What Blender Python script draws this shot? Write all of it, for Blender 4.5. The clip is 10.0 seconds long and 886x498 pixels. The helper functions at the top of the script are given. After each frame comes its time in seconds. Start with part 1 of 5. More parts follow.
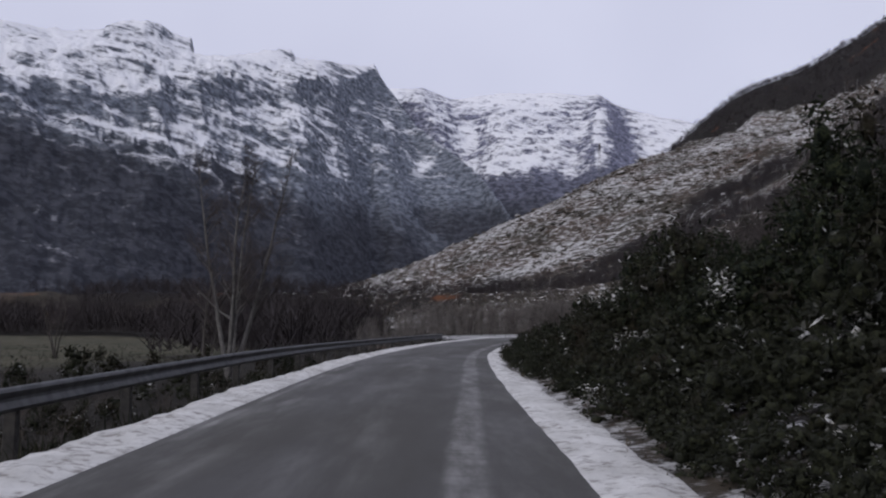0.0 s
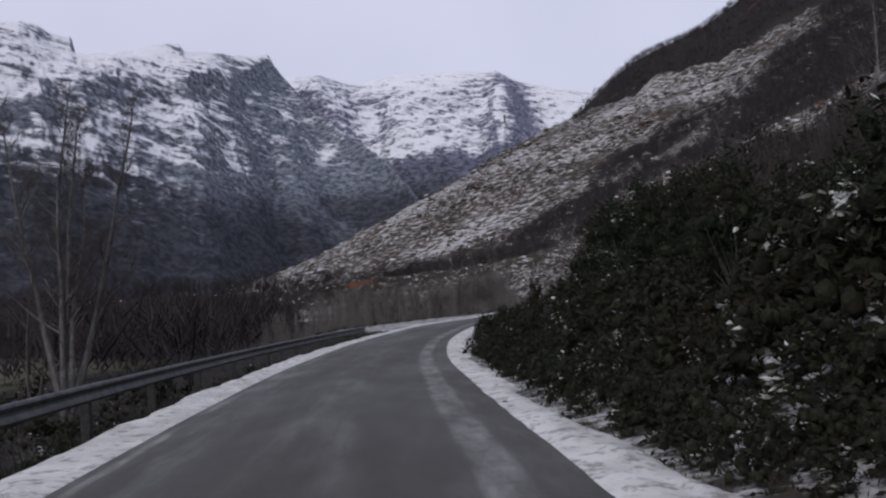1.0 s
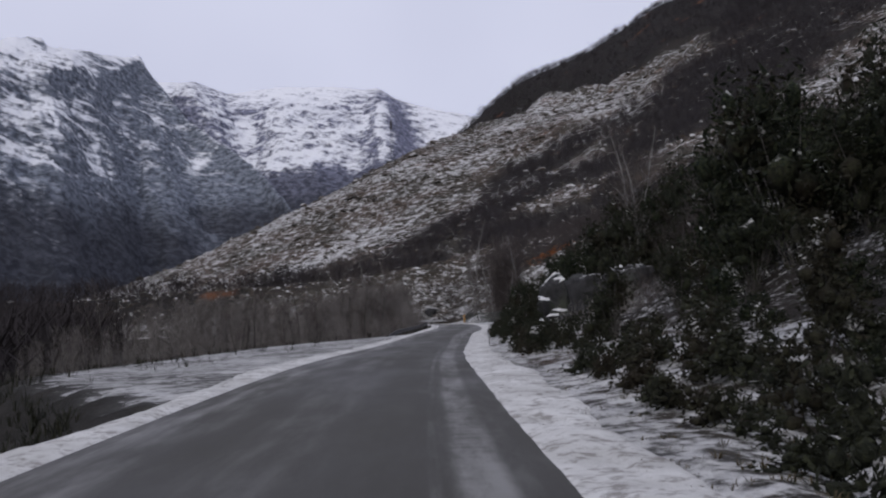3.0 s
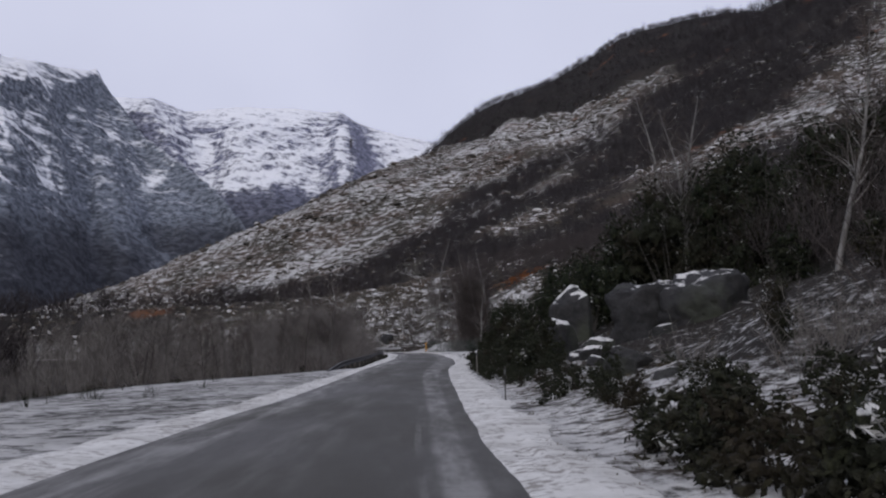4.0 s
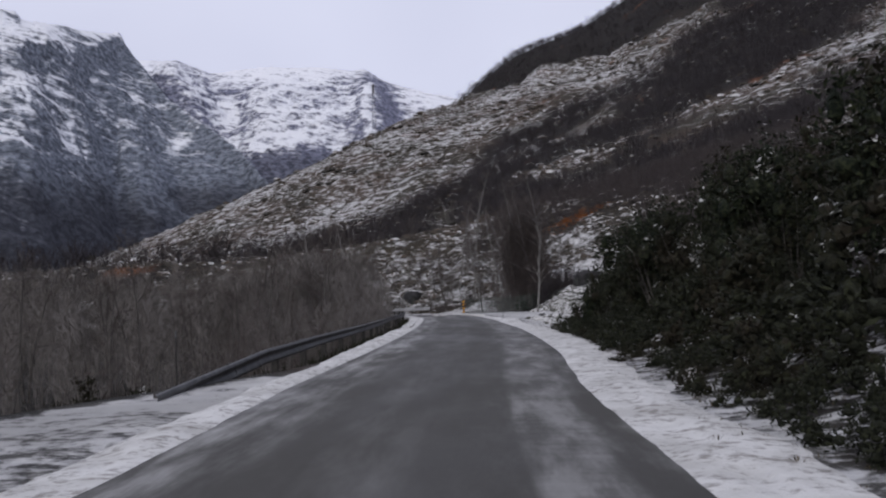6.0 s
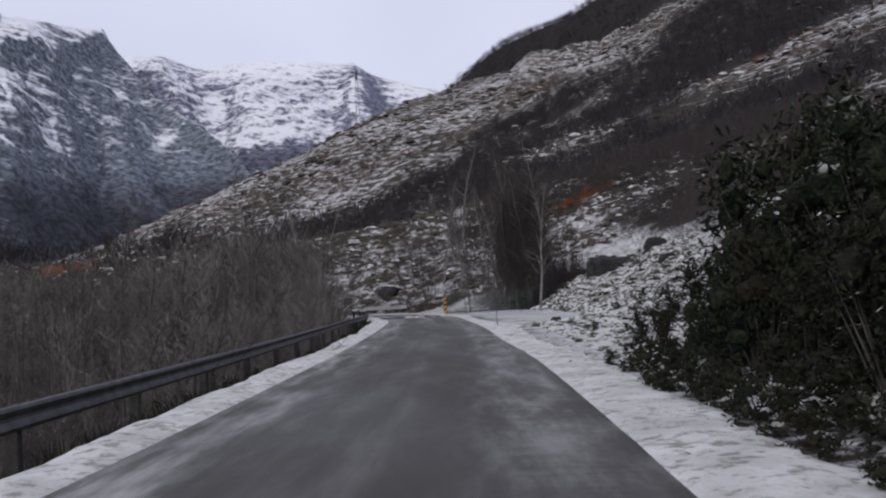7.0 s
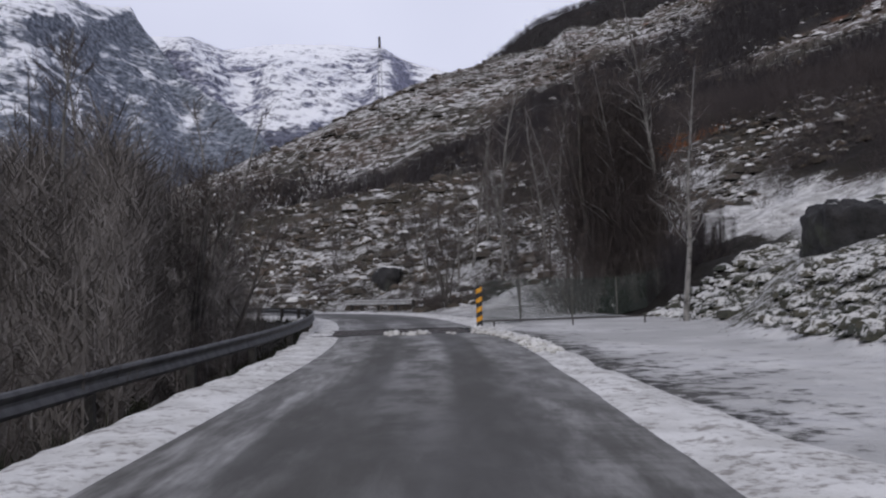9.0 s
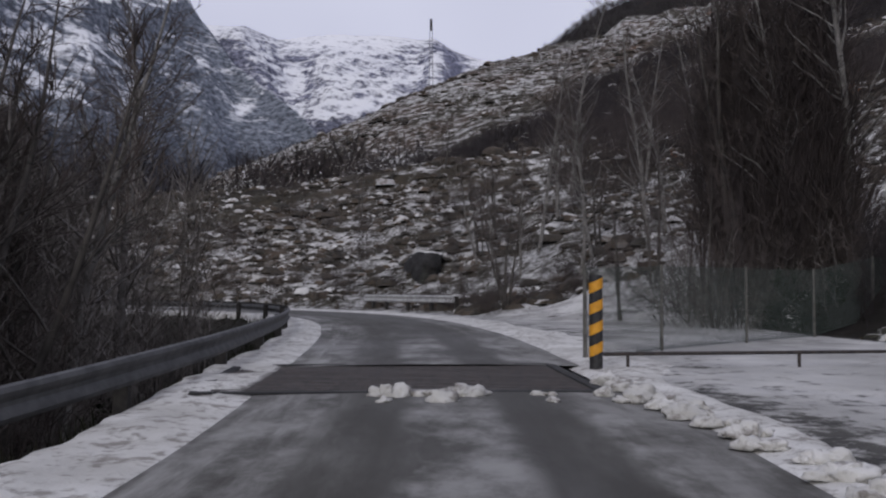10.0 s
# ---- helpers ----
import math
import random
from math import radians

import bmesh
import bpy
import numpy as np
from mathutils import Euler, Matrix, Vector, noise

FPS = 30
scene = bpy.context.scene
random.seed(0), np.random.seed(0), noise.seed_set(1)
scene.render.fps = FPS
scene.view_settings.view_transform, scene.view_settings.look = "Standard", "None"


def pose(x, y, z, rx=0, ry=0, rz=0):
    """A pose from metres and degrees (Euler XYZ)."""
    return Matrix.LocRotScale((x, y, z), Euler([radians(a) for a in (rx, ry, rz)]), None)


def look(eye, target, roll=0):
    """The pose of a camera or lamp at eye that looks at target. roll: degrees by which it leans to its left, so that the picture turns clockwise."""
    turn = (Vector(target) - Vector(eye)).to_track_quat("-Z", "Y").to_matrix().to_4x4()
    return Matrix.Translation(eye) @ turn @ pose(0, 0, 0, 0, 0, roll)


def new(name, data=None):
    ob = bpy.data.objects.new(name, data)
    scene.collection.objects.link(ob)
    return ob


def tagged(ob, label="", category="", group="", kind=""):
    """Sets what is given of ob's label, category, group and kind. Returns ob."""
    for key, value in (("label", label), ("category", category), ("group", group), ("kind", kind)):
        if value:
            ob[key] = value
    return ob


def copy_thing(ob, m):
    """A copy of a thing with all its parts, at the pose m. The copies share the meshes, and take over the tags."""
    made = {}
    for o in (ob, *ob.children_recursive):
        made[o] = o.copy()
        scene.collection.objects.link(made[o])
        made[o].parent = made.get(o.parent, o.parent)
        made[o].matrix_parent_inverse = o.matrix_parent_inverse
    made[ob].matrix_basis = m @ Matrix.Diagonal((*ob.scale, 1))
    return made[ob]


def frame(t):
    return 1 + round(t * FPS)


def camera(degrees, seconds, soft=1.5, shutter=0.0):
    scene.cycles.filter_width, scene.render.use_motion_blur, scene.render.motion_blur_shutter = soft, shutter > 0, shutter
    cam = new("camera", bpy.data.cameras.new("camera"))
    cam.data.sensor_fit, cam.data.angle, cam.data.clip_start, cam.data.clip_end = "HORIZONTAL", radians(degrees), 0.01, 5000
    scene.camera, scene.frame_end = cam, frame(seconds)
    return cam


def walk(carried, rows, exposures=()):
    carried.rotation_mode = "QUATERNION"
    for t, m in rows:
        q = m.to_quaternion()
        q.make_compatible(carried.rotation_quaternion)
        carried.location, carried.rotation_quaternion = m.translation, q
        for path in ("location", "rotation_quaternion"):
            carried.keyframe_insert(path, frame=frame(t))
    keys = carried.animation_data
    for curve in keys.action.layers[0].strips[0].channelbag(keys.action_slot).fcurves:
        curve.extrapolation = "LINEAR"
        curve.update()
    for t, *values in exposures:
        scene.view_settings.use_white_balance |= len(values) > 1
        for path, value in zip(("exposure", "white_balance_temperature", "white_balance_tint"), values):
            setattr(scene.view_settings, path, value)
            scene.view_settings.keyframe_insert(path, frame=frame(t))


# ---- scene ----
cam = camera(52.4, 10.0, soft=2.2)
PATH = [
    (0, (1.341, 7.251, 1.422), (1.320, 9.244, 1.591), 1.1),
    (0.5, (1.002, 15.373, 1.350), (0.952, 17.366, 1.508), 0.3),
    (1, (0.932, 22.398, 1.516), (1.108, 24.386, 1.646), -4.0),
    (1.5, (0.984, 31.628, 1.369), (1.194, 33.609, 1.544), -4.2),
    (2, (1.185, 41.392, 1.401), (1.460, 43.367, 1.565), -3.0),
    (2.5, (2.014, 50.924, 1.379), (2.382, 52.884, 1.521), -2.9),
    (4, (6.860, 77.124, 1.580), (7.402, 79.037, 1.797), -1.1),
    (4.5, (8.469, 84.469, 1.555), (9.015, 86.382, 1.761), -0.8),
    (5, (10.305, 92.040, 1.556), (10.837, 93.962, 1.709), -1.2),
    (5.5, (12.000, 99.551, 1.584), (12.480, 101.488, 1.721), -1.6),
    (7, (19.553, 124.655, 1.910), (20.050, 126.589, 2.026), -2.9),
    (7.5, (22.126, 133.674, 2.020), (22.618, 135.609, 2.134), -3.1),
    (8, (24.260, 141.985, 2.086), (24.728, 143.926, 2.201), -2.8),
    (8.5, (26.248, 150.109, 2.010), (26.715, 152.048, 2.151), -3.8),
    (9, (27.765, 157.804, 2.110), (28.205, 159.752, 2.203), -1.5),
    (9.5, (29.421, 165.625, 2.106), (29.793, 167.588, 2.186), 0.1),
    (10, (30.740, 172.767, 2.098), (31.076, 174.737, 2.179), 0.1),
]
walk(cam, [(t, look(eye, target, roll)) for t, eye, target, roll in PATH],
     [(0.0, -0.52, 6420, 10.5), (2.5, -0.52, 6420, 10), (4.5, -0.5, 6420, 9.5), (5.5, -0.42, 6450, 9.5), (7.0, -0.38, 6450, 9.5), (7.5, -0.34, 6460, 9), (9.0, -0.36, 6490, 9), (10.0, -0.57, 6500, 10)])

# ---------------------------------------------------------------- light
world = bpy.data.worlds.new("sky")
scene.world = world
world.use_nodes = True
wn, wl = world.node_tree.nodes, world.node_tree.links
wn.clear()
sky = wn.new("ShaderNodeTexSky")
sky.sky_type, sky.sun_disc = "NISHITA", False
SUN_EL, SUN_AZ = 29.0, 212.0
sky.sun_elevation, sky.sun_rotation = radians(SUN_EL), radians(SUN_AZ)
sky_bg = wn.new("ShaderNodeBackground")
sky_bg.inputs["Strength"].default_value = 0.06
wl.new(sky.outputs[0], sky_bg.inputs["Color"])
# the cloud deck: pale lavender grey, uneven
tc = wn.new("ShaderNodeTexCoord")
cn = wn.new("ShaderNodeTexNoise")
cn.inputs["Scale"].default_value, cn.inputs["Detail"].default_value = 1.6, 4.0
wl.new(tc.outputs["Generated"], cn.inputs["Vector"])
cr = wn.new("ShaderNodeValToRGB")
cr.color_ramp.elements[0].position, cr.color_ramp.elements[1].position = 0.3, 0.7
cr.color_ramp.elements[0].color = (0.62, 0.635, 0.805, 1)
cr.color_ramp.elements[1].color = (0.77, 0.785, 0.96, 1)
wl.new(cn.outputs["Fac"], cr.inputs["Fac"])
cloud_bg = wn.new("ShaderNodeBackground")
cloud_bg.inputs["Strength"].default_value = 1.34
wl.new(cr.outputs["Color"], cloud_bg.inputs["Color"])
mix = wn.new("ShaderNodeMixShader")
mix.inputs["Fac"].default_value = 0.88
wl.new(sky_bg.outputs[0], mix.inputs[1])
wl.new(cloud_bg.outputs[0], mix.inputs[2])
wout = wn.new("ShaderNodeOutputWorld")
wl.new(mix.outputs[0], wout.inputs["Surface"])

sun_data = bpy.data.lights.new("sun", "SUN")
sun_data.energy, sun_data.angle, sun_data.color = 1.35, radians(25), (1.0, 0.96, 0.92)
sun = new("sun", sun_data)
a, e = radians(SUN_AZ), radians(SUN_EL)
sun.matrix_world = look((0, 0, 60), (-math.sin(a) * math.cos(e), -math.cos(a) * math.cos(e), 60 - math.sin(e)))


# ---------------------------------------------------------------- material helpers


class Mat:
    """A small builder of node materials."""

    def __init__(self, name, rough=0.8, metal=0.0):
        self.m = bpy.data.materials.new(name)
        self.m.use_nodes = True
        self.n, self.l = self.m.node_tree.nodes, self.m.node_tree.links
        self.b = self.n["Principled BSDF"]
        self.b.inputs["Roughness"].default_value = rough
        self.b.inputs["Metallic"].default_value = metal
        self.geo = self.n.new("ShaderNodeNewGeometry")

    def put(self, value, socket):
        if isinstance(value, (int, float)):
            socket.default_value = value
        elif isinstance(value, tuple):
            socket.default_value = (*value, 1.0)[: len(socket.default_value)]
        else:
            self.l.new(value, socket)

    def pos(self, scale=(1, 1, 1)):
        v = self.n.new("ShaderNodeVectorMath")
        v.operation = "MULTIPLY"
        self.l.new(self.geo.outputs["Position"], v.inputs[0])
        v.inputs[1].default_value = scale
        return v.outputs[0]

    def scaled(self, vec, scale):
        v = self.n.new("ShaderNodeVectorMath")
        v.operation = "MULTIPLY"
        self.l.new(vec, v.inputs[0])
        v.inputs[1].default_value = scale
        return v.outputs[0]

    def noise(self, vec, scale, detail=4.0, rough=0.55):
        t = self.n.new("ShaderNodeTexNoise")
        t.inputs["Scale"].default_value, t.inputs["Detail"].default_value, t.inputs["Roughness"].default_value = scale, detail, rough
        self.l.new(vec, t.inputs["Vector"])
        return t.outputs["Fac"]

    def math(self, op, a, b=0.0, c=0.0):
        t = self.n.new("ShaderNodeMath")
        t.operation = op
        for k, v in enumerate((a, b, c)):
            self.put(v, t.inputs[k])
        return t.outputs[0]

    def ramp(self, value, lo, hi, a=0.0, b=1.0):
        t = self.n.new("ShaderNodeMapRange")
        t.interpolation_type = "SMOOTHSTEP"
        for k, v in enumerate((value, lo, hi, a, b)):
            self.put(v, t.inputs[k])
        return t.outputs[0]

    def mix(self, fac, a, b):
        t = self.n.new("ShaderNodeMix")
        t.data_type = "RGBA"
        self.put(fac, t.inputs[0])
        self.put(a, t.inputs[6])
        self.put(b, t.inputs[7])
        return t.outputs[2]

    def attr(self, name):
        t = self.n.new("ShaderNodeAttribute")
        t.attribute_name = name
        return t.outputs["Fac"]

    def uv(self):
        t = self.n.new("ShaderNodeUVMap")
        t.uv_map = "UVMap"
        return t.outputs[0]

    def split(self, vec):
        t = self.n.new("ShaderNodeSeparateXYZ")
        self.l.new(vec, t.inputs[0])
        return t.outputs

    def rand(self):
        return self.n.new("ShaderNodeObjectInfo").outputs["Random"]

    def island(self):
        return self.geo.outputs["Random Per Island"]

    def bump(self, height, strength, distance):
        t = self.n.new("ShaderNodeBump")
        t.inputs["Strength"].default_value, t.inputs["Distance"].default_value = strength, distance
        self.l.new(height, t.inputs["Height"])
        self.l.new(t.outputs[0], self.b.inputs["Normal"])

    def color(self, value):
        self.put(value, self.b.inputs["Base Color"])
        return self

    def set(self, socket, value):
        self.put(value, self.b.inputs[socket])
        return self


SNOW = (0.665, 0.655, 0.625)


def make_ground():
    k = Mat("hillside", 0.9)
    p = k.pos()
    big = k.noise(p, 0.035, 3)
    mid = k.noise(k.pos((0.85, 0.85, 1.5)), 0.30, 6, 0.66)
    fine = k.noise(k.pos((0.85, 0.85, 2.0)), 1.5, 6, 0.68)
    heath = k.mix(k.ramp(big, 0.4, 0.62), (0.056, 0.048, 0.034), (0.098, 0.070, 0.052))
    heath = k.mix(k.ramp(fine, 0.35, 0.7), heath, (0.026, 0.024, 0.019))
    grass = k.mix(k.ramp(mid, 0.35, 0.7), (0.060, 0.062, 0.040), (0.105, 0.098, 0.068))
    soil = k.mix(k.attr("grass"), heath, grass)
    # leaf litter under woods; the same near-black colour covers brush, banks and valley
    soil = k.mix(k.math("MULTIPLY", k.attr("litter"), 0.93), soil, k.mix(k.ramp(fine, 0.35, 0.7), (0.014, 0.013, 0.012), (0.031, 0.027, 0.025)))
    soil = k.mix(k.attr("gravel"), soil, k.mix(k.ramp(fine, 0.35, 0.65), (0.05, 0.049, 0.048), (0.11, 0.107, 0.10)))
    orange = k.ramp(k.noise(p, 0.045, 2), 0.66, 0.74)
    soil = k.mix(k.math("MULTIPLY", orange, 0.5), soil, (0.24, 0.095, 0.04))
    turf = k.attr("turf")
    tuft = k.noise(k.pos((1, 1, 1.2)), 2.5, 6, 0.7)
    amount = k.math("ADD", k.math("MULTIPLY", k.math("ADD", k.math("MULTIPLY", fine, k.math("SUBTRACT", 1.0, turf)), k.math("MULTIPLY", tuft, turf)), k.ramp(turf, 0, 1, 0.28, 0.58)), k.math("MULTIPLY", mid, k.ramp(turf, 0, 1, 0.57, 0.17)))
    amount = k.math("ADD", amount, k.math("MULTIPLY", k.noise(k.pos((1, 1, 2.0)), 6.5, 5, 0.65), k.ramp(turf, 0, 1, 0.15, 0.25)))
    # 0: bare, 1: fully covered
    edge = k.math("SUBTRACT", 0.69, k.math("MULTIPLY", k.attr("snow"), 0.38))
    rim = k.ramp(turf, 0, 1, 0.024, 0.06)
    cover = k.ramp(amount, k.math("SUBTRACT", edge, rim), k.math("ADD", edge, rim))
    white = k.mix(k.ramp(fine, 0.3, 0.7), (0.54, 0.535, 0.53), SNOW)
    thin = k.ramp(k.noise(k.pos((1, 1, 2)), 0.8, 5, 0.65), 0.36, 0.6, 0.42, 1.0)
    cover = k.math("MULTIPLY", cover, k.math("MAXIMUM", thin, turf))
    # driven-over snow on gravel is dirty
    dirty = k.math("MULTIPLY", k.attr("gravel"), k.ramp(k.noise(p, 0.35, 4), 0.35, 0.62, 0.2, 0.85))
    k.color(k.mix(cover, soil, k.mix(dirty, white, (0.37, 0.365, 0.35))))
    k.bump(k.math("ADD", k.math("ADD", k.math("MULTIPLY", fine, k.math("SUBTRACT", 1.0, turf)), k.math("MULTIPLY", tuft, turf)), k.math("MULTIPLY", cover, 0.25)), 0.7, 0.2)
    k.set("Specular IOR Level", 0.1)
    return k.m


def make_mountain(name, haze_tint, wood_top, soft):
    """Rock under broken snow; bare woods clothe the foot."""
    k = Mat(name, 0.9)
    k.set("Specular IOR Level", 0.2)
    z = k.split(k.geo.outputs["Position"])[2]
    nz = k.split(k.geo.outputs["Normal"])[2]
    dipped = k.n.new("ShaderNodeVectorRotate")
    dipped.rotation_type = "Y_AXIS"
    dipped.inputs["Angle"].default_value = radians(-14)
    k.l.new(k.geo.outputs["Position"], dipped.inputs["Vector"])
    strata = k.noise(k.scaled(dipped.outputs[0], (0.6, 0.6, 4.2)), 0.024, 9, 0.66)
    fine = k.noise(k.pos((1, 1, 1.8)), 0.07, 8, 0.62)
    big = k.noise(k.pos(), 0.0055, 5)
    # rock and wood colours paled and blued in place of distance haze
    rock = k.mix(k.ramp(fine, 0.35, 0.65), (0.045 * haze_tint[0], 0.046 * haze_tint[1], 0.055 * haze_tint[2]), (0.16 * haze_tint[0], 0.16 * haze_tint[1], 0.18 * haze_tint[2]))
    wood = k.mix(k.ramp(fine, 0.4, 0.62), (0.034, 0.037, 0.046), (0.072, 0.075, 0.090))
    line = k.math("ADD", z, k.math("MULTIPLY", k.math("SUBTRACT", big, 0.5), 300.0))
    base = k.mix(k.ramp(line, wood_top * 0.7, wood_top * 1.25), wood, rock)
    amount = k.math("ADD", k.math("MULTIPLY", strata, 0.6), k.math("MULTIPLY", fine, 0.4))
    amount = k.math("ADD", amount, k.math("MULTIPLY", k.math("SUBTRACT", nz, 0.72), 0.42))
    lying = k.attr("snow")
    edge = k.math("SUBTRACT", 0.76, k.math("MULTIPLY", lying, 0.5))
    cover = k.ramp(amount, k.math("SUBTRACT", edge, soft), k.math("ADD", edge, soft))
    cover = k.math("MULTIPLY", cover, k.ramp(lying, 0.2, 0.62, 0.3, 1.0))
    k.color(k.mix(cover, base, (0.86, 0.865, 0.89)))
    k.bump(k.math("ADD", fine, strata), 0.8, 8.0)
    return k.m


def make_asphalt():
    k = Mat("asphalt", 0.7)
    k.set("Specular IOR Level", 0.35)
    uv = k.uv()
    u, v = k.split(uv)[0], k.split(uv)[1]
    grain = k.noise(k.pos(), 55, 3)
    patch = k.noise(k.scaled(uv, (0.5, 0.12, 1)), 1.0, 4)
    streak = k.noise(k.scaled(uv, (2.6, 0.22, 1)), 1.0, 5, 0.62)
    base = k.mix(k.ramp(grain, 0.3, 0.7), (0.025, 0.023, 0.019), (0.045, 0.041, 0.034))
    base = k.mix(k.ramp(patch, 0.35, 0.7), base, (0.050, 0.047, 0.040))
    # packed snow left between and outside the wheel tracks
    wander = k.math("MULTIPLY", k.math("SUBTRACT", k.noise(k.scaled(uv, (0, 0.05, 1)), 1.0, 2), 0.5), 0.16)
    uw = k.math("ADD", u, wander)
    late = k.ramp(v, 176, 196)
    smear = k.noise(k.scaled(uv, (2.2, 0.5, 1)), 1.0, 6, 0.66)
    mid = k.math("ADD", k.math("ADD", k.ramp(v, 72, 92, 1.12, 1.5), k.ramp(v, 110, 148, 0.0, 0.18)), k.math("SUBTRACT", k.math("MULTIPLY", late, 0.35), k.ramp(v, 152, 170, 0.0, 0.25)))
    off = k.math("SUBTRACT", uw, mid)
    half = k.math("ADD", 0.15, k.math("MULTIPLY", k.ramp(v, 150, 190), 0.22))
    strip = k.ramp(k.math("ABSOLUTE", off), k.math("ADD", half, k.math("ADD", 0.13, k.math("MULTIPLY", late, 0.25))), k.math("SUBTRACT", half, 0.04), 0.0, 1.0)
    line = k.math("MULTIPLY", k.ramp(k.math("ABSOLUTE", k.math("ADD", off, 0.33)), 0.06, 0.02), k.math("MULTIPLY", k.ramp(v, 112, 130, 0.0, 0.4), k.ramp(v, 150, 160, 1.0, 0.0)))
    rim = k.math("MULTIPLY", k.ramp(k.math("ABSOLUTE", k.math("ADD", u, 1.88)), 0.09, 0.04), 0.75)
    left = k.math("MULTIPLY", k.ramp(u, -0.75, -1.5), k.ramp(v, 100, 190, 0.32, 1.0))
    centre = k.math("MULTIPLY", k.ramp(k.math("ABSOLUTE", k.math("ADD", u, 0.1)), 0.75, 0.25), 0.2)
    band = k.math("MAXIMUM", k.math("MAXIMUM", k.math("MULTIPLY", strip, k.ramp(smear, 0.36, 0.66, 0.10, 0.38)), left), k.math("MAXIMUM", centre, k.math("MAXIMUM", line, rim)))
    tread = k.noise(k.scaled(uv, (1.2, 7.0, 1)), 1.0, 3)
    frost = k.math("MULTIPLY", band, k.ramp(k.math("ADD", k.math("MULTIPLY", k.math("ADD", streak, smear), 0.5), k.math("MULTIPLY", k.math("MULTIPLY", tread, strip), 0.3)), 0.40, 0.78))
    frost = k.math("MAXIMUM", frost, k.math("MULTIPLY", k.ramp(smear, 0.42, 0.78), k.math("MULTIPLY", k.ramp(v, 150, 185, 0.14, 0.36), k.ramp(k.math("ABSOLUTE", k.math("SUBTRACT", u, 0.1)), 0.6, 1.5, 0.2, 1.0))))
    # uncleared patches before and after the grid
    near_grid = k.math("MULTIPLY", k.ramp(v, 224, 240, 0.0, 1.0), k.ramp(v, 253, 259, 1.0, 0.0))
    track = k.math("MULTIPLY", k.ramp(k.math("ABSOLUTE", k.math("SUBTRACT", k.math("ABSOLUTE", u), 0.78)), 0.2, 0.5), near_grid)
    loose = k.math("MULTIPLY", track, k.ramp(k.noise(k.scaled(uv, (1.5, 0.8, 1)), 1.0, 6, 0.65), 0.36, 0.68))
    frost = k.math("MAXIMUM", frost, k.math("MULTIPLY", loose, 0.5))
    k.color(k.mix(frost, base, (0.50, 0.495, 0.475)))
    k.set("Roughness", k.ramp(patch, 0.3, 0.7, 0.55, 0.8))
    k.bump(k.math("ADD", grain, k.math("MULTIPLY", frost, 1.5)), 0.35, 0.01)
    return k.m


def make_snow():
    k = Mat("snow", 0.75)
    uv = k.pos()
    fine = k.noise(uv, 9, 5, 0.65)
    mid = k.noise(uv, 1.3, 4)
    c = k.mix(k.ramp(mid, 0.3, 0.7), (0.48, 0.47, 0.44), SNOW)
    dirt = k.ramp(k.math("ADD", k.math("MULTIPLY", fine, 0.6), k.math("MULTIPLY", k.noise(uv, 3.1, 3), 0.4)), 0.49, 0.61)
    k.color(k.mix(k.math("MULTIPLY", dirt, 0.75), c, (0.16, 0.14, 0.12)))
    k.bump(k.math("ADD", fine, k.math("MULTIPLY", mid, 2)), 0.6, 0.05)
    k.set("Subsurface Weight", 0.0)
    return k.m


def make_bark(name, dark, pale, fleck):
    k = Mat(name, 0.85)
    n = k.noise(k.pos((1, 1, 0.35)), 7, 4)
    c = k.mix(k.ramp(n, 0.35, 0.65), dark, pale)
    c = k.mix(k.ramp(k.noise(k.pos((1, 1, 3)), 4, 3), 0.6, 0.7), c, fleck)
    k.color(c)
    k.bump(n, 0.5, 0.02)
    return k.m


def make_simple(name, a, b, rough=0.85, scale=3.0, metal=0.0, bump=0.3):
    k = Mat(name, rough, metal)
    n = k.noise(k.pos(), scale, 5, 0.6)
    k.color(k.mix(k.ramp(n, 0.32, 0.68), a, b))
    if bump:
        k.bump(n, bump, 0.02)
    return k.m


def make_leaves(name, a, b, c, grain=0.0):
    k = Mat(name, 0.85)
    k.set("Specular IOR Level", 0.15)
    r = k.island()
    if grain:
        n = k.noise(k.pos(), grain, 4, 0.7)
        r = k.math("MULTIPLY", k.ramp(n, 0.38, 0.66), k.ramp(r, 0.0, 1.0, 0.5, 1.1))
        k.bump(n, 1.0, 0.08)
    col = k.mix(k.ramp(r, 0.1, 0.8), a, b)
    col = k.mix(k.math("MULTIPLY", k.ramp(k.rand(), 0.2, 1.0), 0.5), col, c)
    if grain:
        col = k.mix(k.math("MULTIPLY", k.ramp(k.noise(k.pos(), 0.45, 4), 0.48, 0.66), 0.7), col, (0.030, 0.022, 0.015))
        nz = k.math("ABSOLUTE", k.split(k.geo.outputs["Normal"])[2])
        lying = k.math("MULTIPLY", k.ramp(k.noise(k.pos(), 1.1, 5, 0.62), 0.60, 0.66), k.ramp(nz, 0.35, 0.7))
        col = k.mix(lying, col, SNOW)
    k.color(col)
    return k.m


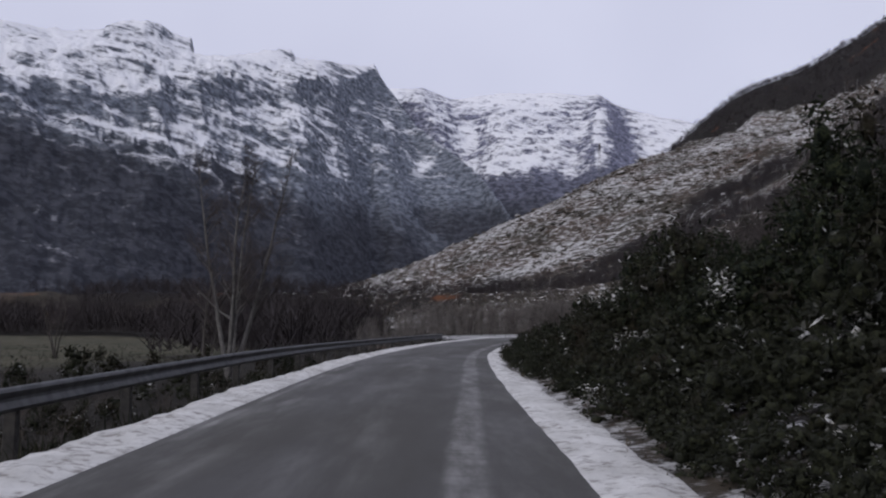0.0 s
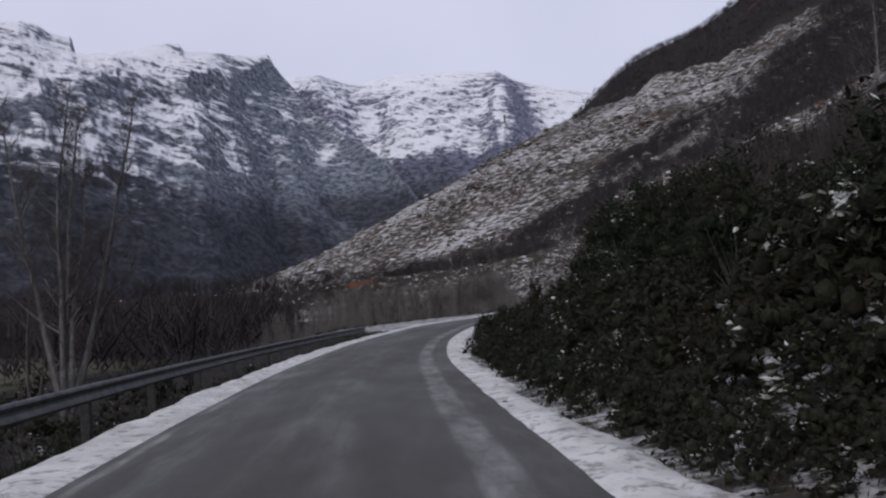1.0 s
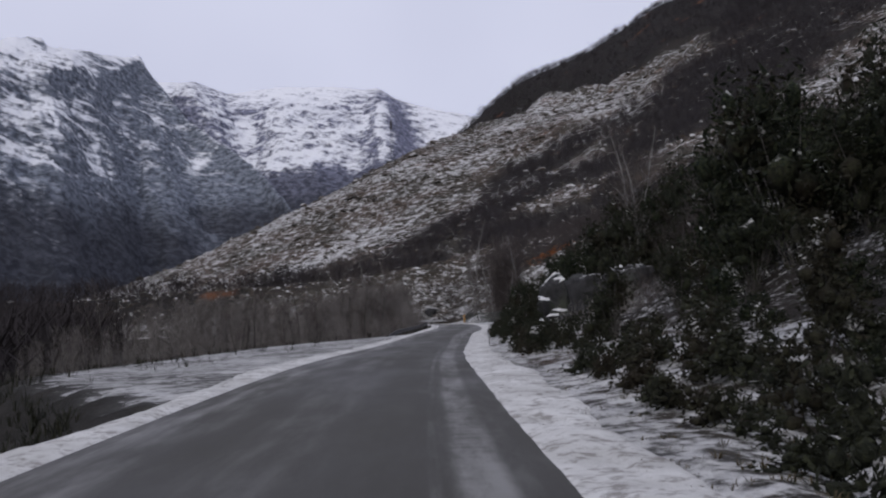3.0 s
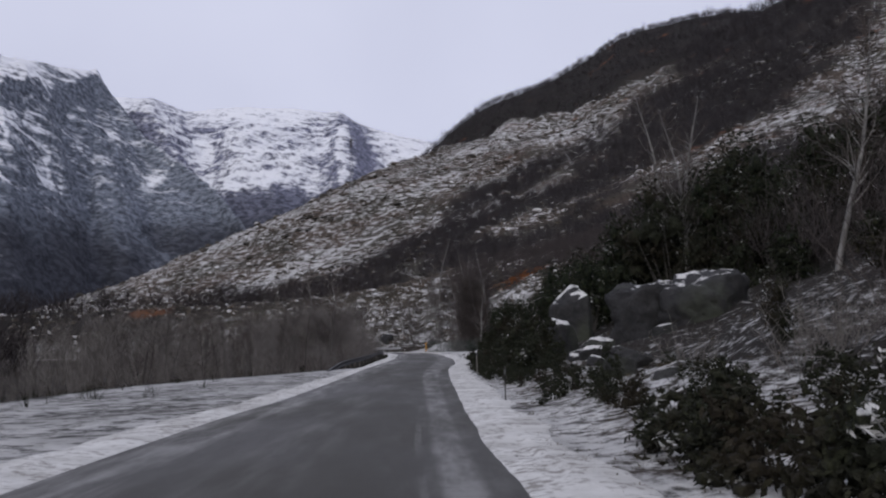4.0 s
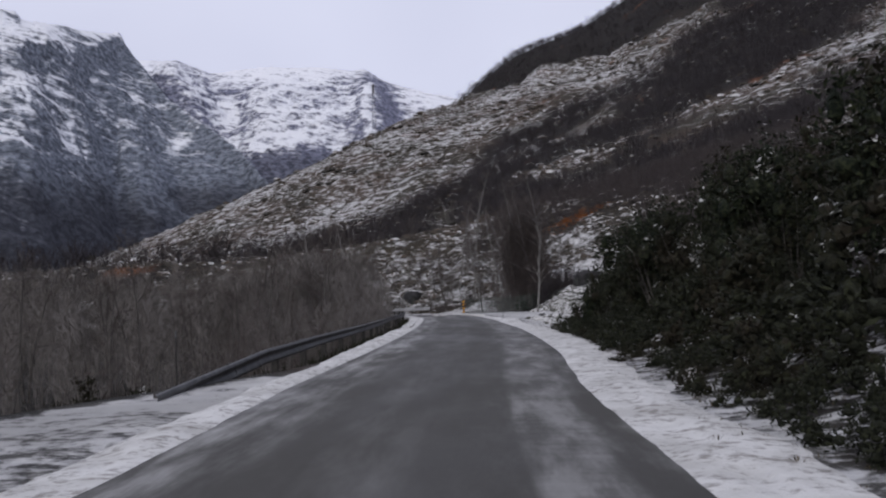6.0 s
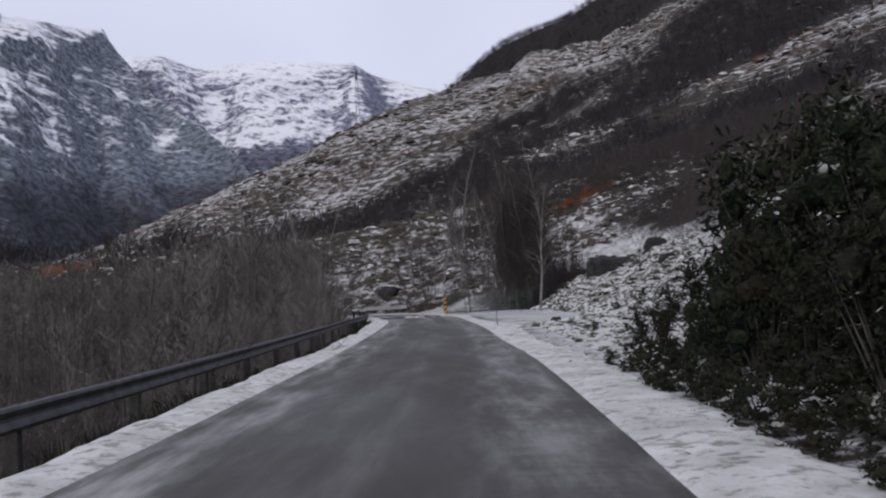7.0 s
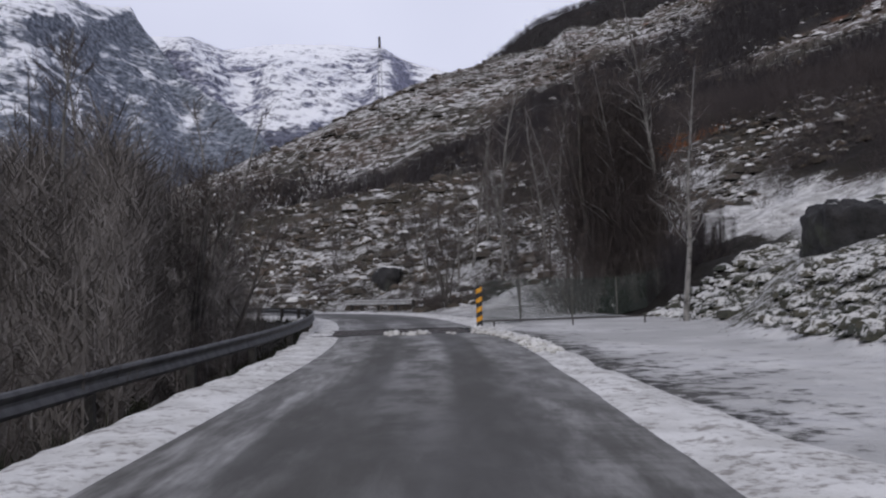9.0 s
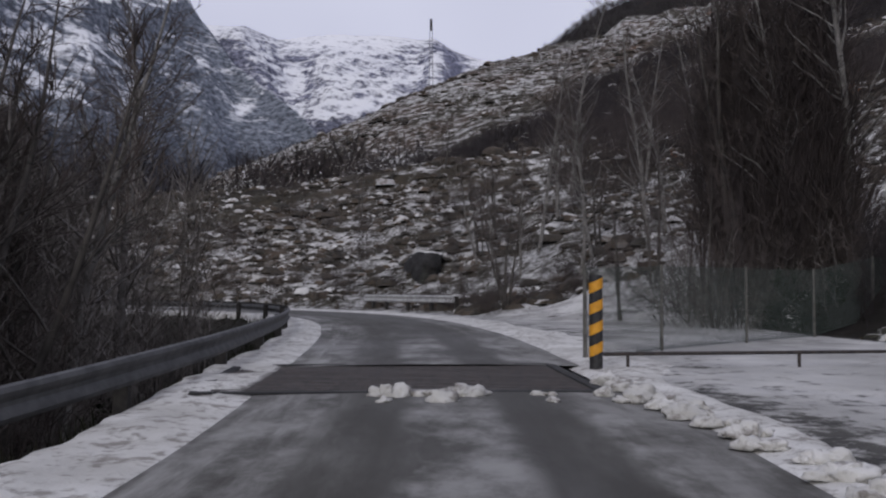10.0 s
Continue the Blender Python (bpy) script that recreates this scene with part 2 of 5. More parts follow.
def make_rock(name, bare):
    """bare: how flat a face must lie to keep its snow."""
    k = Mat(name, 0.85)
    n = k.noise(k.pos(), 2.2, 8, 0.65)
    big = k.noise(k.pos(), 0.5, 4)
    c = k.mix(k.ramp(n, 0.3, 0.7), (0.009, 0.009, 0.009), (0.033, 0.031, 0.031))
    c = k.mix(k.ramp(big, 0.5, 0.7), c, (0.042, 0.046, 0.032))
    nz = k.split(k.geo.outputs["Normal"])[2]
    cover = k.ramp(k.math("ADD", k.math("MULTIPLY", nz, 1.6), k.math("MULTIPLY", k.noise(k.pos(), 1.3, 6, 0.7), 1.3)), bare, bare + 0.1)
    k.color(k.mix(cover, c, SNOW))
    k.bump(n, 1.0, 0.2)
    return k.m


M_GROUND = make_ground()
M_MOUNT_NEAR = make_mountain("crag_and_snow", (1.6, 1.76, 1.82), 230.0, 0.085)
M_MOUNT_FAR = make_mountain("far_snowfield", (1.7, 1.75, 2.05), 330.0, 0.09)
M_ASPHALT = make_asphalt()
M_SNOW = make_snow()
M_BIRCH = make_bark("birch_bark", (0.12, 0.113, 0.105), (0.23, 0.22, 0.205), (0.03, 0.03, 0.03))
M_GREYBARK = make_bark("grey_birch_bark", (0.07, 0.066, 0.062), (0.14, 0.132, 0.124), (0.03, 0.03, 0.03))
M_ALDER = make_bark("alder_bark", (0.045, 0.04, 0.036), (0.10, 0.09, 0.08), (0.03, 0.028, 0.026))
M_TWIG = make_simple("twig", (0.055, 0.045, 0.041), (0.100, 0.080, 0.071), 0.9, 2.0, bump=0)
M_TWIG_DARK = make_simple("plum_brown_twig", (0.020, 0.016, 0.017), (0.041, 0.033, 0.033), 0.9, 2.0, bump=0)
M_TWIG_BROWN = make_simple("umber_twig", (0.038, 0.030, 0.028), (0.074, 0.058, 0.053), 0.9, 2.0, bump=0)
# grey twigs, paled further to stand in for haze over the thickets
M_TWIG_HAZE_GREY = make_simple("grey_twig", (0.12, 0.107, 0.096), (0.21, 0.19, 0.172), 0.9, 2.0, bump=0)
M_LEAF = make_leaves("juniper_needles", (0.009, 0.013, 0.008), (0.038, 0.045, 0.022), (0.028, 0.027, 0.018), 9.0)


def make_heath():
    k = Mat("heath_tufts", 0.9)
    r = k.island()
    n = k.noise(k.pos(), 2.0, 5, 0.65)
    c = k.mix(r, (0.032, 0.030, 0.022), (0.115, 0.082, 0.055))
    c = k.mix(k.ramp(n, 0.35, 0.7), c, (0.028, 0.025, 0.02))
    nz = k.split(k.geo.outputs["Normal"])[2]
    cover = k.ramp(k.math("ADD", nz, k.math("MULTIPLY", n, 1.2)), 1.25, 1.45)
    k.color(k.mix(k.math("MULTIPLY", cover, k.ramp(r, 0.7, 0.9)), c, SNOW))
    k.bump(n, 0.8, 0.3)
    return k.m


M_HEATH = make_heath()
M_BLADE = make_leaves("dead_grass", (0.035, 0.032, 0.018), (0.13, 0.095, 0.055), (0.05, 0.05, 0.03))
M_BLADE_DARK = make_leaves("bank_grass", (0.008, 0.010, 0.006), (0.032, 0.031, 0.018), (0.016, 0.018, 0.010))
M_BRACKEN = make_leaves("bracken", (0.16, 0.06, 0.025), (0.36, 0.14, 0.05), (0.25, 0.10, 0.04))
M_ROCK = make_rock("boulder_rock", 2.16)
M_ROCK_SNOWY = make_rock("snowy_boulder_rock", 1.92)
M_STEEL_PALE = make_simple("frosted_steel", (0.26, 0.26, 0.26), (0.42, 0.42, 0.41), 0.6, 4.0, 0.2, 0.1)
M_STEEL = make_simple("galvanised_steel", (0.058, 0.060, 0.062), (0.115, 0.116, 0.118), 0.62, 4.0, 0.25, 0.1)
M_POSTWOOD = make_simple("weathered_timber", (0.018, 0.017, 0.016), (0.045, 0.041, 0.037), 0.85, 9.0)
M_PALEWOOD = make_simple("pale_stake", (0.17, 0.16, 0.14), (0.30, 0.28, 0.25), 0.8, 9.0)
M_FENCEPOST = make_simple("grey_fence_post", (0.075, 0.073, 0.066), (0.14, 0.135, 0.12), 0.8, 9.0)
M_BLACK = make_simple("black_paint", (0.015, 0.015, 0.016), (0.035, 0.035, 0.036), 0.6, 12)
M_YELLOW = make_simple("yellow_paint", (0.62, 0.28, 0.02), (0.75, 0.36, 0.03), 0.6, 12)
M_PIT = make_simple("grid_pit", (0.012, 0.012, 0.013), (0.03, 0.03, 0.03), 0.9, 5)
M_IRON = make_simple("rusty_iron", (0.035, 0.032, 0.031), (0.075, 0.062, 0.055), 0.6, 12, 0.5)
M_WIRE = make_simple("green_wire", (0.035, 0.05, 0.04), (0.06, 0.075, 0.065), 0.6, 6)


# ---------------------------------------------------------------- geometry helpers


def mesh_of(name, verts, faces, material, smooth=False, uvs=None, attrs=None):
    me = bpy.data.meshes.new(name)
    me.from_pydata(verts if isinstance(verts, list) else verts.tolist(), [], faces if isinstance(faces, list) else faces.tolist())
    me.materials.append(material)
    if smooth:
        me.polygons.foreach_set("use_smooth", np.ones(len(me.polygons), bool))
    if uvs is not None:
        layer = me.uv_layers.new(name="UVMap")
        idx = np.empty(len(me.loops), np.int32)
        me.loops.foreach_get("vertex_index", idx)
        layer.data.foreach_set("uv", np.asarray(uvs, np.float32)[idx].ravel())
    for key, values in (attrs or {}).items():
        at = me.attributes.new(key, "FLOAT", "POINT")
        at.data.foreach_set("value", np.asarray(values, np.float32).ravel())
    me.update()
    return me


def part_mesh(name, me, parent, label=""):
    ob = new(name, me)
    ob.parent = parent
    return tagged(ob, label) if label else ob


def part(name, bm, material, parent, label=""):
    me = bpy.data.meshes.new(name)
    bm.to_mesh(me)
    bm.free()
    me.materials.append(material)
    return part_mesh(name, me, parent, label)


def box(bm, size, at=(0, 0, 0), turn=None, bevel=0.0):
    m = Matrix.Translation(at) @ (turn.to_4x4() if turn else Matrix()) @ Matrix.Diagonal((*size, 1))
    made = bmesh.ops.create_cube(bm, size=1, matrix=m)
    if bevel:
        edges = list({ed for v in made["verts"] for ed in v.link_edges})
        bmesh.ops.bevel(bm, geom=edges, offset=bevel, segments=1, affect="EDGES")
    return bm


def rod(bm, a, b, r0, r1=None, sides=8):
    a, b = Vector(a), Vector(b)
    way = b - a
    m = Matrix.Translation((a + b) / 2) @ way.to_track_quat("Z", "Y").to_matrix().to_4x4()
    bmesh.ops.create_cone(bm, cap_ends=True, segments=sides, radius1=r0, radius2=r0 if r1 is None else r1, depth=way.length, matrix=m)
    return bm


def grid_faces(ny, nx):
    i = np.arange(ny * nx).reshape(ny, nx)
    return np.stack([i[:-1, :-1], i[:-1, 1:], i[1:, 1:], i[1:, :-1]], -1).reshape(-1, 4)


RNG = np.random.default_rng(7)
LATTICE = RNG.random((256, 256))


def vnoise(x, y):
    xi, yi = np.floor(x).astype(int), np.floor(y).astype(int)
    fx, fy = x - xi, y - yi
    fx, fy = fx * fx * (3 - 2 * fx), fy * fy * (3 - 2 * fy)
    g = lambda i, j: LATTICE[i % 256, j % 256]
    return (g(xi, yi) * (1 - fx) + g(xi + 1, yi) * fx) * (1 - fy) + (g(xi, yi + 1) * (1 - fx) + g(xi + 1, yi + 1) * fx) * fy


def fbm(x, y, octaves=5, gain=0.5, ridged=False):
    total, amp, norm = 0.0, 1.0, 0.0
    for o in range(octaves):
        n = vnoise(x * 2.03**o + 17.3 * o, y * 2.03**o + 5.1 * o)
        total = total + amp * ((1 - np.abs(2 * n - 1)) if ridged else n)
        norm, amp = norm + amp, amp * gain
    return total / norm - 0.5


def sstep(x, a, b):
    t = np.clip((x - a) / (b - a), 0, 1)
    return t * t * (3 - 2 * t)


# ---------------------------------------------------------------- the road's line
ROAD_XY = [(0.9, -60), (0.7, -20), (0.4, 5), (0.38, 14), (0.34, 28), (0.66, 42), (1.25, 51), (2.33, 60), (4.6, 72), (7.7, 86), (11.4, 100),
           (15.8, 116), (20.7, 132.5), (25.4, 150), (29.0, 165), (31.6, 177), (32.7, 185), (33.6, 195), (33.4, 204), (31.2, 212),
           (26.0, 219), (17, 225), (3, 231), (-20, 239), (-60, 252), (-160, 290)]


def spline(points, step=0.5):
    p = np.array(points, float)
    q = np.vstack([2 * p[0] - p[1], p, 2 * p[-1] - p[-2]])
    out = []
    for i in range(1, len(q) - 2):
        t = np.linspace(0, 1, 24, endpoint=False)[:, None]
        a0, a1, a2, a3 = q[i - 1], q[i], q[i + 1], q[i + 2]
        out.append(0.5 * (2 * a1 + (a2 - a0) * t + (2 * a0 - 5 * a1 + 4 * a2 - a3) * t**2 + (3 * a1 - a0 - 3 * a2 + a3) * t**3))
    out = np.vstack([*out, p[-1:]])
    s = np.r_[0, np.cumsum(np.hypot(*np.diff(out, axis=0).T))]
    grid = np.arange(0, s[-1], step)
    return np.stack([np.interp(grid, s, out[:, 0]), np.interp(grid, s, out[:, 1])], 1), grid


LINE, S_ALONG = spline(ROAD_XY)
TANG = np.gradient(LINE, axis=0)
TANG /= np.hypot(*TANG.T)[:, None]
RIGHT = np.stack([TANG[:, 1], -TANG[:, 0]], 1)
ROAD_Z = np.interp(LINE[:, 1] * 0 + S_ALONG, S_ALONG[0] + np.array([0, 74, 92, 112, 140, 155, 165, 192, 218, 242, 256, 285, 330]),
                   [0.2, 0.15, 0.27, 0.22, 0.48, 0.44, 0.42, 0.66, 0.82, 0.9, 0.96, 0.9, 0.8])
ker = np.hanning(41) / np.hanning(41).sum()
ROAD_Z = np.convolve(np.pad(ROAD_Z, 20, mode="edge"), ker, "valid")
HALF = 2.05


def road_frame(x, y):
    """Signed distance to the road's line (right is positive), and the index on it."""
    x, y = np.asarray(x, float).ravel(), np.asarray(y, float).ravel()
    best, index = np.full(x.shape, 1e18), np.zeros(x.shape, int)
    coarse = np.arange(0, len(LINE), 4)
    for c in range(0, len(x), 20000):
        sl = slice(c, c + 20000)
        d2 = (x[sl, None] - LINE[coarse, 0]) ** 2 + (y[sl, None] - LINE[coarse, 1]) ** 2
        k = coarse[d2.argmin(1)]
        for off in range(-3, 4):
            j = np.clip(k + off, 0, len(LINE) - 1)
            dd = (x[sl] - LINE[j, 0]) ** 2 + (y[sl] - LINE[j, 1]) ** 2
            better = dd < best[sl]
            best[sl] = np.where(better, dd, best[sl])
            index[sl] = np.where(better, j, index[sl])
    side = (x - LINE[index, 0]) * RIGHT[index, 0] + (y - LINE[index, 1]) * RIGHT[index, 1]
    return np.sign(side) * np.sqrt(best), index


KNOLLS = [(-12, 285, 35, -1.6), (65, 540, 50, 4.8), (90, 591, 50, 12.2), (163, 671, 55, 9.3), (215, 690, 60, -3.1), (270, 690, 65, -16.7), (330, 650, 70, -11.0)]


def back_crest(x, y):
    """Bearing, range and crest height of the wooded hill behind the spur."""
    az, r = np.degrees(np.arctan2(x - 7, y - 77)), np.hypot(x - 7, y - 77)
    rise = np.interp(az, [9, 14, 15, 16.5, 18.8, 21, 23.2, 25.8, 27.6, 30.5, 34, 36, 38, 60, 90], [-60, 195, 213, 231, 261, 276, 286, 311, 331, 341, 346, 338, 350, 380, 380])
    return az, r, rise


def hill(x, y):
    """The broad form of the valley side and its spur, and the wooded hill behind."""
    yc = np.interp(x, [-100, 200, 250, 440, 700], [555, 690, 742, 590, 400])
    over = np.clip(y - yc, 0, None)
    X, Y = np.clip(x, -150, 700) / 100, np.minimum(y, yc) / 100
    q = 2.08 + 17.42 * X - 7.37 * Y + 4.14 * X**2 + 2.29 * X * Y + 2.53 * Y**2
    for cx, cy, wide, up in KNOLLS:
        q = q + up * np.exp(-((x - cx) ** 2 + (y - cy) ** 2) / (2 * wide * wide))
    _, r, rise = back_crest(x, y)
    return np.maximum(q - 0.5 * over, rise + 9 - 0.62 * (np.hypot(r - 1000, 45) - 45))


def flat_right(s):
    """Width of level ground right of the road's middle."""
    return np.interp(s, [124, 134, 190, 205, 219, 230, 242, 252, 260, 268, 275], [2.85, 3.3, 3.3, 4.3, 5.8, 6.8, 7.4, 10.2, 10.0, 4.6, 3.3])


def verge_right(s):
    """Where the bare snow of the verge gives way to tufts."""
    return np.minimum(flat_right(s), np.interp(s, [200, 222, 232], [3.1, 3.6, 9.4]))


def bank_right(s):
    """Height of the first steep step beyond the level ground."""
    return 0.2 + 1.25 * sstep(s, 222, 236) * (1 - sstep(s, 256, 262))


def layby(s):
    """Width of the lay-by left of the road's edge."""
    return 7.0 * sstep(s, 131, 146) * (1 - sstep(s, 166, 190))


GRID_S = (246.5, 249.5)


def ground_height(x, y):
    shape = np.shape(x)
    x, y = np.asarray(x, float).ravel(), np.asarray(y, float).ravel()
    d, i = road_frame(x, y)
    s, zr = S_ALONG[i], ROAD_Z[i]
    n_small, n_mid, n_big = fbm(x / 2.5, y / 2.5, 4), fbm(x / 14, y / 14, 4), fbm(x / 70, y / 70, 5)
    out = np.clip(d - flat_right(s), 0, None)
    near = zr + 0.14 * np.minimum(out, 4) + 0.38 * np.clip(out - 4, 0, None) + bank_right(s) * sstep(out, 0, 3)
    # hollow at the foot of the roadside boulders
    near = near - 1.0 * sstep(s, 112, 119) * (1 - sstep(s, 125, 132)) * sstep(d, 3.2, 5.2) * (1 - sstep(d, 9, 13))
    w = sstep(d, 22, 75)
    zh = near * (1 - w) + np.maximum(hill(x, y), -2) * w
    rough = sstep(out, 0.0, 4)
    right = zh + rough * (n_small * 1.3 + n_mid * 2.6 * sstep(out, 3, 20)) + n_big * 10 * sstep(out, 40, 160)
    # left: verge, then the bank down to the valley floor
    lo = -d - (HALF + 0.5 + layby(s))
    bank = np.clip(lo, 0, None)
    left = zr - 2.8 * sstep(bank, -0.3, 5.5) - 0.8 * sstep(bank, 15, 60) + (n_small * 0.6 + n_mid * 0.9) * sstep(bank, 0.3, 4)
    left = left + 0.014 * np.clip(-d - 140, 0, 2000)
    z = np.where(d > 0, right, left)
    z = z - 0.06 * (np.abs(d) < 2.6)
    z = z - 0.6 * (np.abs(d + 0.5) < 2.3) * (s > GRID_S[0] - 0.7) * (s < GRID_S[1] + 0.7)
    return z.reshape(shape), d.reshape(shape), s.reshape(shape)


def blob(x, y, cx, cy, along, across, turn):
    """Soft-edged ellipse, uneven at its rim."""
    c, n = math.cos(radians(turn)), math.sin(radians(turn))
    u, v = ((x - cx) * c + (y - cy) * n) / along, ((y - cy) * c - (x - cx) * n) / across
    return 1 - sstep(np.hypot(u, v) + 0.9 * fbm(x / 22, y / 22, 4), 0.75, 1.15)


WOODS = [(420, 560, 110, 80, 30), (95, 380, 72, 22, 46), (108, 282, 82, 30, 57), (175, 400, 60, 26, 30), (270, 470, 110, 70, 40), (400, 610, 80, 60, 30),
         (-25, 285, 62, 40, 10), (-60, 350, 90, 60, 20), (48, 300, 24, 10, 60), (26, 275, 30, 16, 20), (230, 230, 90, 90, 0), (85, 95, 50, 95, 0), (225, 420, 70, 50, 50), (150, 470, 50, 20, 40), (66, 198, 9, 20, -10), (74, 262, 14, 30, 15), (82, 310, 14, 26, 15)]


def woods(x, y):
    out = np.zeros(np.shape(x))
    for spec in WOODS:
        out = np.maximum(out, blob(x, y, *spec))
    # an open rib of rock and snow climbs through the wood
    return out * (1 - 0.9 * blob(x, y, 165, 336, 105, 17, 30))


def field(x, y):
    """The open pasture on the valley floor."""
    return blob(x, y, -60, 140, 78, 27, 113)


def height_at(x, y):
    return float(ground_height(np.array([x]), np.array([y]))[0][0])


def on_road(s, d):
    """World x, y, z of a place s metres along the line and d to its right."""
    k = int(np.clip(round(s / 0.5), 0, len(LINE) - 1))
    return Vector((LINE[k, 0] + RIGHT[k, 0] * d, LINE[k, 1] + RIGHT[k, 1] * d, ROAD_Z[k]))


# ---------------------------------------------------------------- ground


def spread(lo, hi, a, b, fine, growth):
    mid = list(np.arange(a, b, fine))
    up, x, st = [], b, fine
    while x < hi:
        up.append(x)
        st *= growth
        x += st
    down, x, st = [], a, fine
    while x > lo:
        st *= growth
        x -= st
        down.append(x)
    return np.array(down[::-1] + mid + up + [hi])


GX = spread(-4500, 4500, -10, 56, 0.75, 1.055)
GY = spread(-900, 4800, 0, 250, 1.0, 1.04)
gx, gy = np.meshgrid(GX, GY)
gz, gd, gs = ground_height(gx, gy)
far_n = fbm(gx / 45, gy / 45, 4)
wood_here = woods(gx, gy)
behind = sstep(np.hypot(gx - 7, gy - 77), 745, 790) * (gx > 60)
meadow = sstep(gs, 196, 208) * (gd > 0) * (1 - sstep(gd, 23, 29)) * (1 - sstep(gs, 262, 275))
snow = np.where(gd > 0, (0.42 + 0.05 * sstep(gy, 300, 480)) * sstep(gx, -190, -40), 0.04)
snow = snow + 0.03 * sstep(gs, 250, 258) * (gd > 5) * (1 - sstep(gd, 60, 95)) - 0.02 * sstep(gd, 60, 95) + (0.22 + 0.14 * sstep(gd, 12, 20)) * meadow + 0.04 * meadow * (1 - sstep(gd, 5, 9)) - 0.17 * (1 - sstep(gs, 175, 200)) * sstep(gd, 5, 9) * (gd < 80)
snow = snow + (0.65 - 0.2 * np.maximum(sstep(gy, 215, 260), sstep(gs, 246, 254))) * far_n * (gd > 8) - (0.24 - 0.03 * sstep(gy, 170, 240)) * wood_here * sstep(gd, 8, 16) * (1 - meadow)
snow = snow - 0.3 * behind
# brushy ground at the corner behind the fence
brushy = blob(gx, gy, 47.3, 194.2, 7.2, 4.0, 52)
snow = snow - 0.55 * brushy
foot = (gd > 2.9) * (1 - sstep(gd, 5.0, 7.5)) * sstep(gs, 110, 114) * (1 - sstep(gs, 164, 170))
snow = snow * (1 - foot) + (0.50 + 0.2 * fbm(gx / 3, gy / 3, 3)) * foot
level = ((gd > 0) & (gd < verge_right(gs) + 0.2)) | ((gd < 0) & (-gd < HALF + layby(gs) + 0.3))
snow = np.where(level, 0.60 + 0.13 * sstep(gs, 222, 232) * sstep(gd, 3.6, 5.2) + 0.3 * fbm(gx / 4, gy / 4, 3) - 0.05 * (gd < -2.6) * sstep(layby(gs), 1, 3) * (1 - sstep(-gd - HALF - layby(gs), -1.6, -0.6)), snow)
grass = np.where(gd < 0, 0.8, 0.0) + 0.7 * sstep(gs, 190, 205) * (gd > 0) * (gd < 30) * (1 - sstep(gs, 254, 264))
# wheel tracks that turn off to the side entrance
turnoff = sstep(gs, 226, 232) * (1 - sstep(gs, 246, 248)) * sstep(gd, 2.3, 2.6) * (1 - sstep(gd, 2.9, 3.5))
snow = snow - 0.28 * turnoff
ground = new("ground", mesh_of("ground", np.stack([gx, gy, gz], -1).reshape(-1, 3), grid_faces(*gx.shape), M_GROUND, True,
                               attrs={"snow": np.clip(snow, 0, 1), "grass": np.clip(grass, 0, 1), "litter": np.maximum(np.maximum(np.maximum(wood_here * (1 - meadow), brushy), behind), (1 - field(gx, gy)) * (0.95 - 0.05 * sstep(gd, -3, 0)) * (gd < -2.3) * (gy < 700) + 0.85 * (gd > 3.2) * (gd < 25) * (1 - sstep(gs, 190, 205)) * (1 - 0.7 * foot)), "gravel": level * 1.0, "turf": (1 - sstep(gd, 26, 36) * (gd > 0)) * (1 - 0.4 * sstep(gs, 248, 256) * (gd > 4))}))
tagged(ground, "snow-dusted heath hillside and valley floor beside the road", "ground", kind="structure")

# ---------------------------------------------------------------- road
rows = np.arange(0, len(LINE))
us = np.array([-2.35, -2.05, -1.6, -0.8, 0, 0.8, 1.6, 2.05, 2.36, 2.55])
rv, ru = [], []
for k in rows:
    for u in us:
        crown = 0.03 * (1 - (u / 2.05) ** 2)
        rv.append((LINE[k, 0] + RIGHT[k, 0] * u, LINE[k, 1] + RIGHT[k, 1] * u, ROAD_Z[k] + crown - (0.10 if u < -2.2 or u > 2.4 else 0)))
        ru.append((u, S_ALONG[k]))
road_faces = grid_faces(len(rows), len(us))[:, ::-1]
face_s = np.repeat(S_ALONG[:-1] + 0.25, len(us) - 1)
road_faces = road_faces[(face_s < GRID_S[0]) | (face_s > GRID_S[1])]
road = new("road", mesh_of("road", rv, road_faces, M_ASPHALT, True, uvs=ru))
tagged(road, "narrow grey asphalt road with frosty wheel tracks", "road", kind="structure")


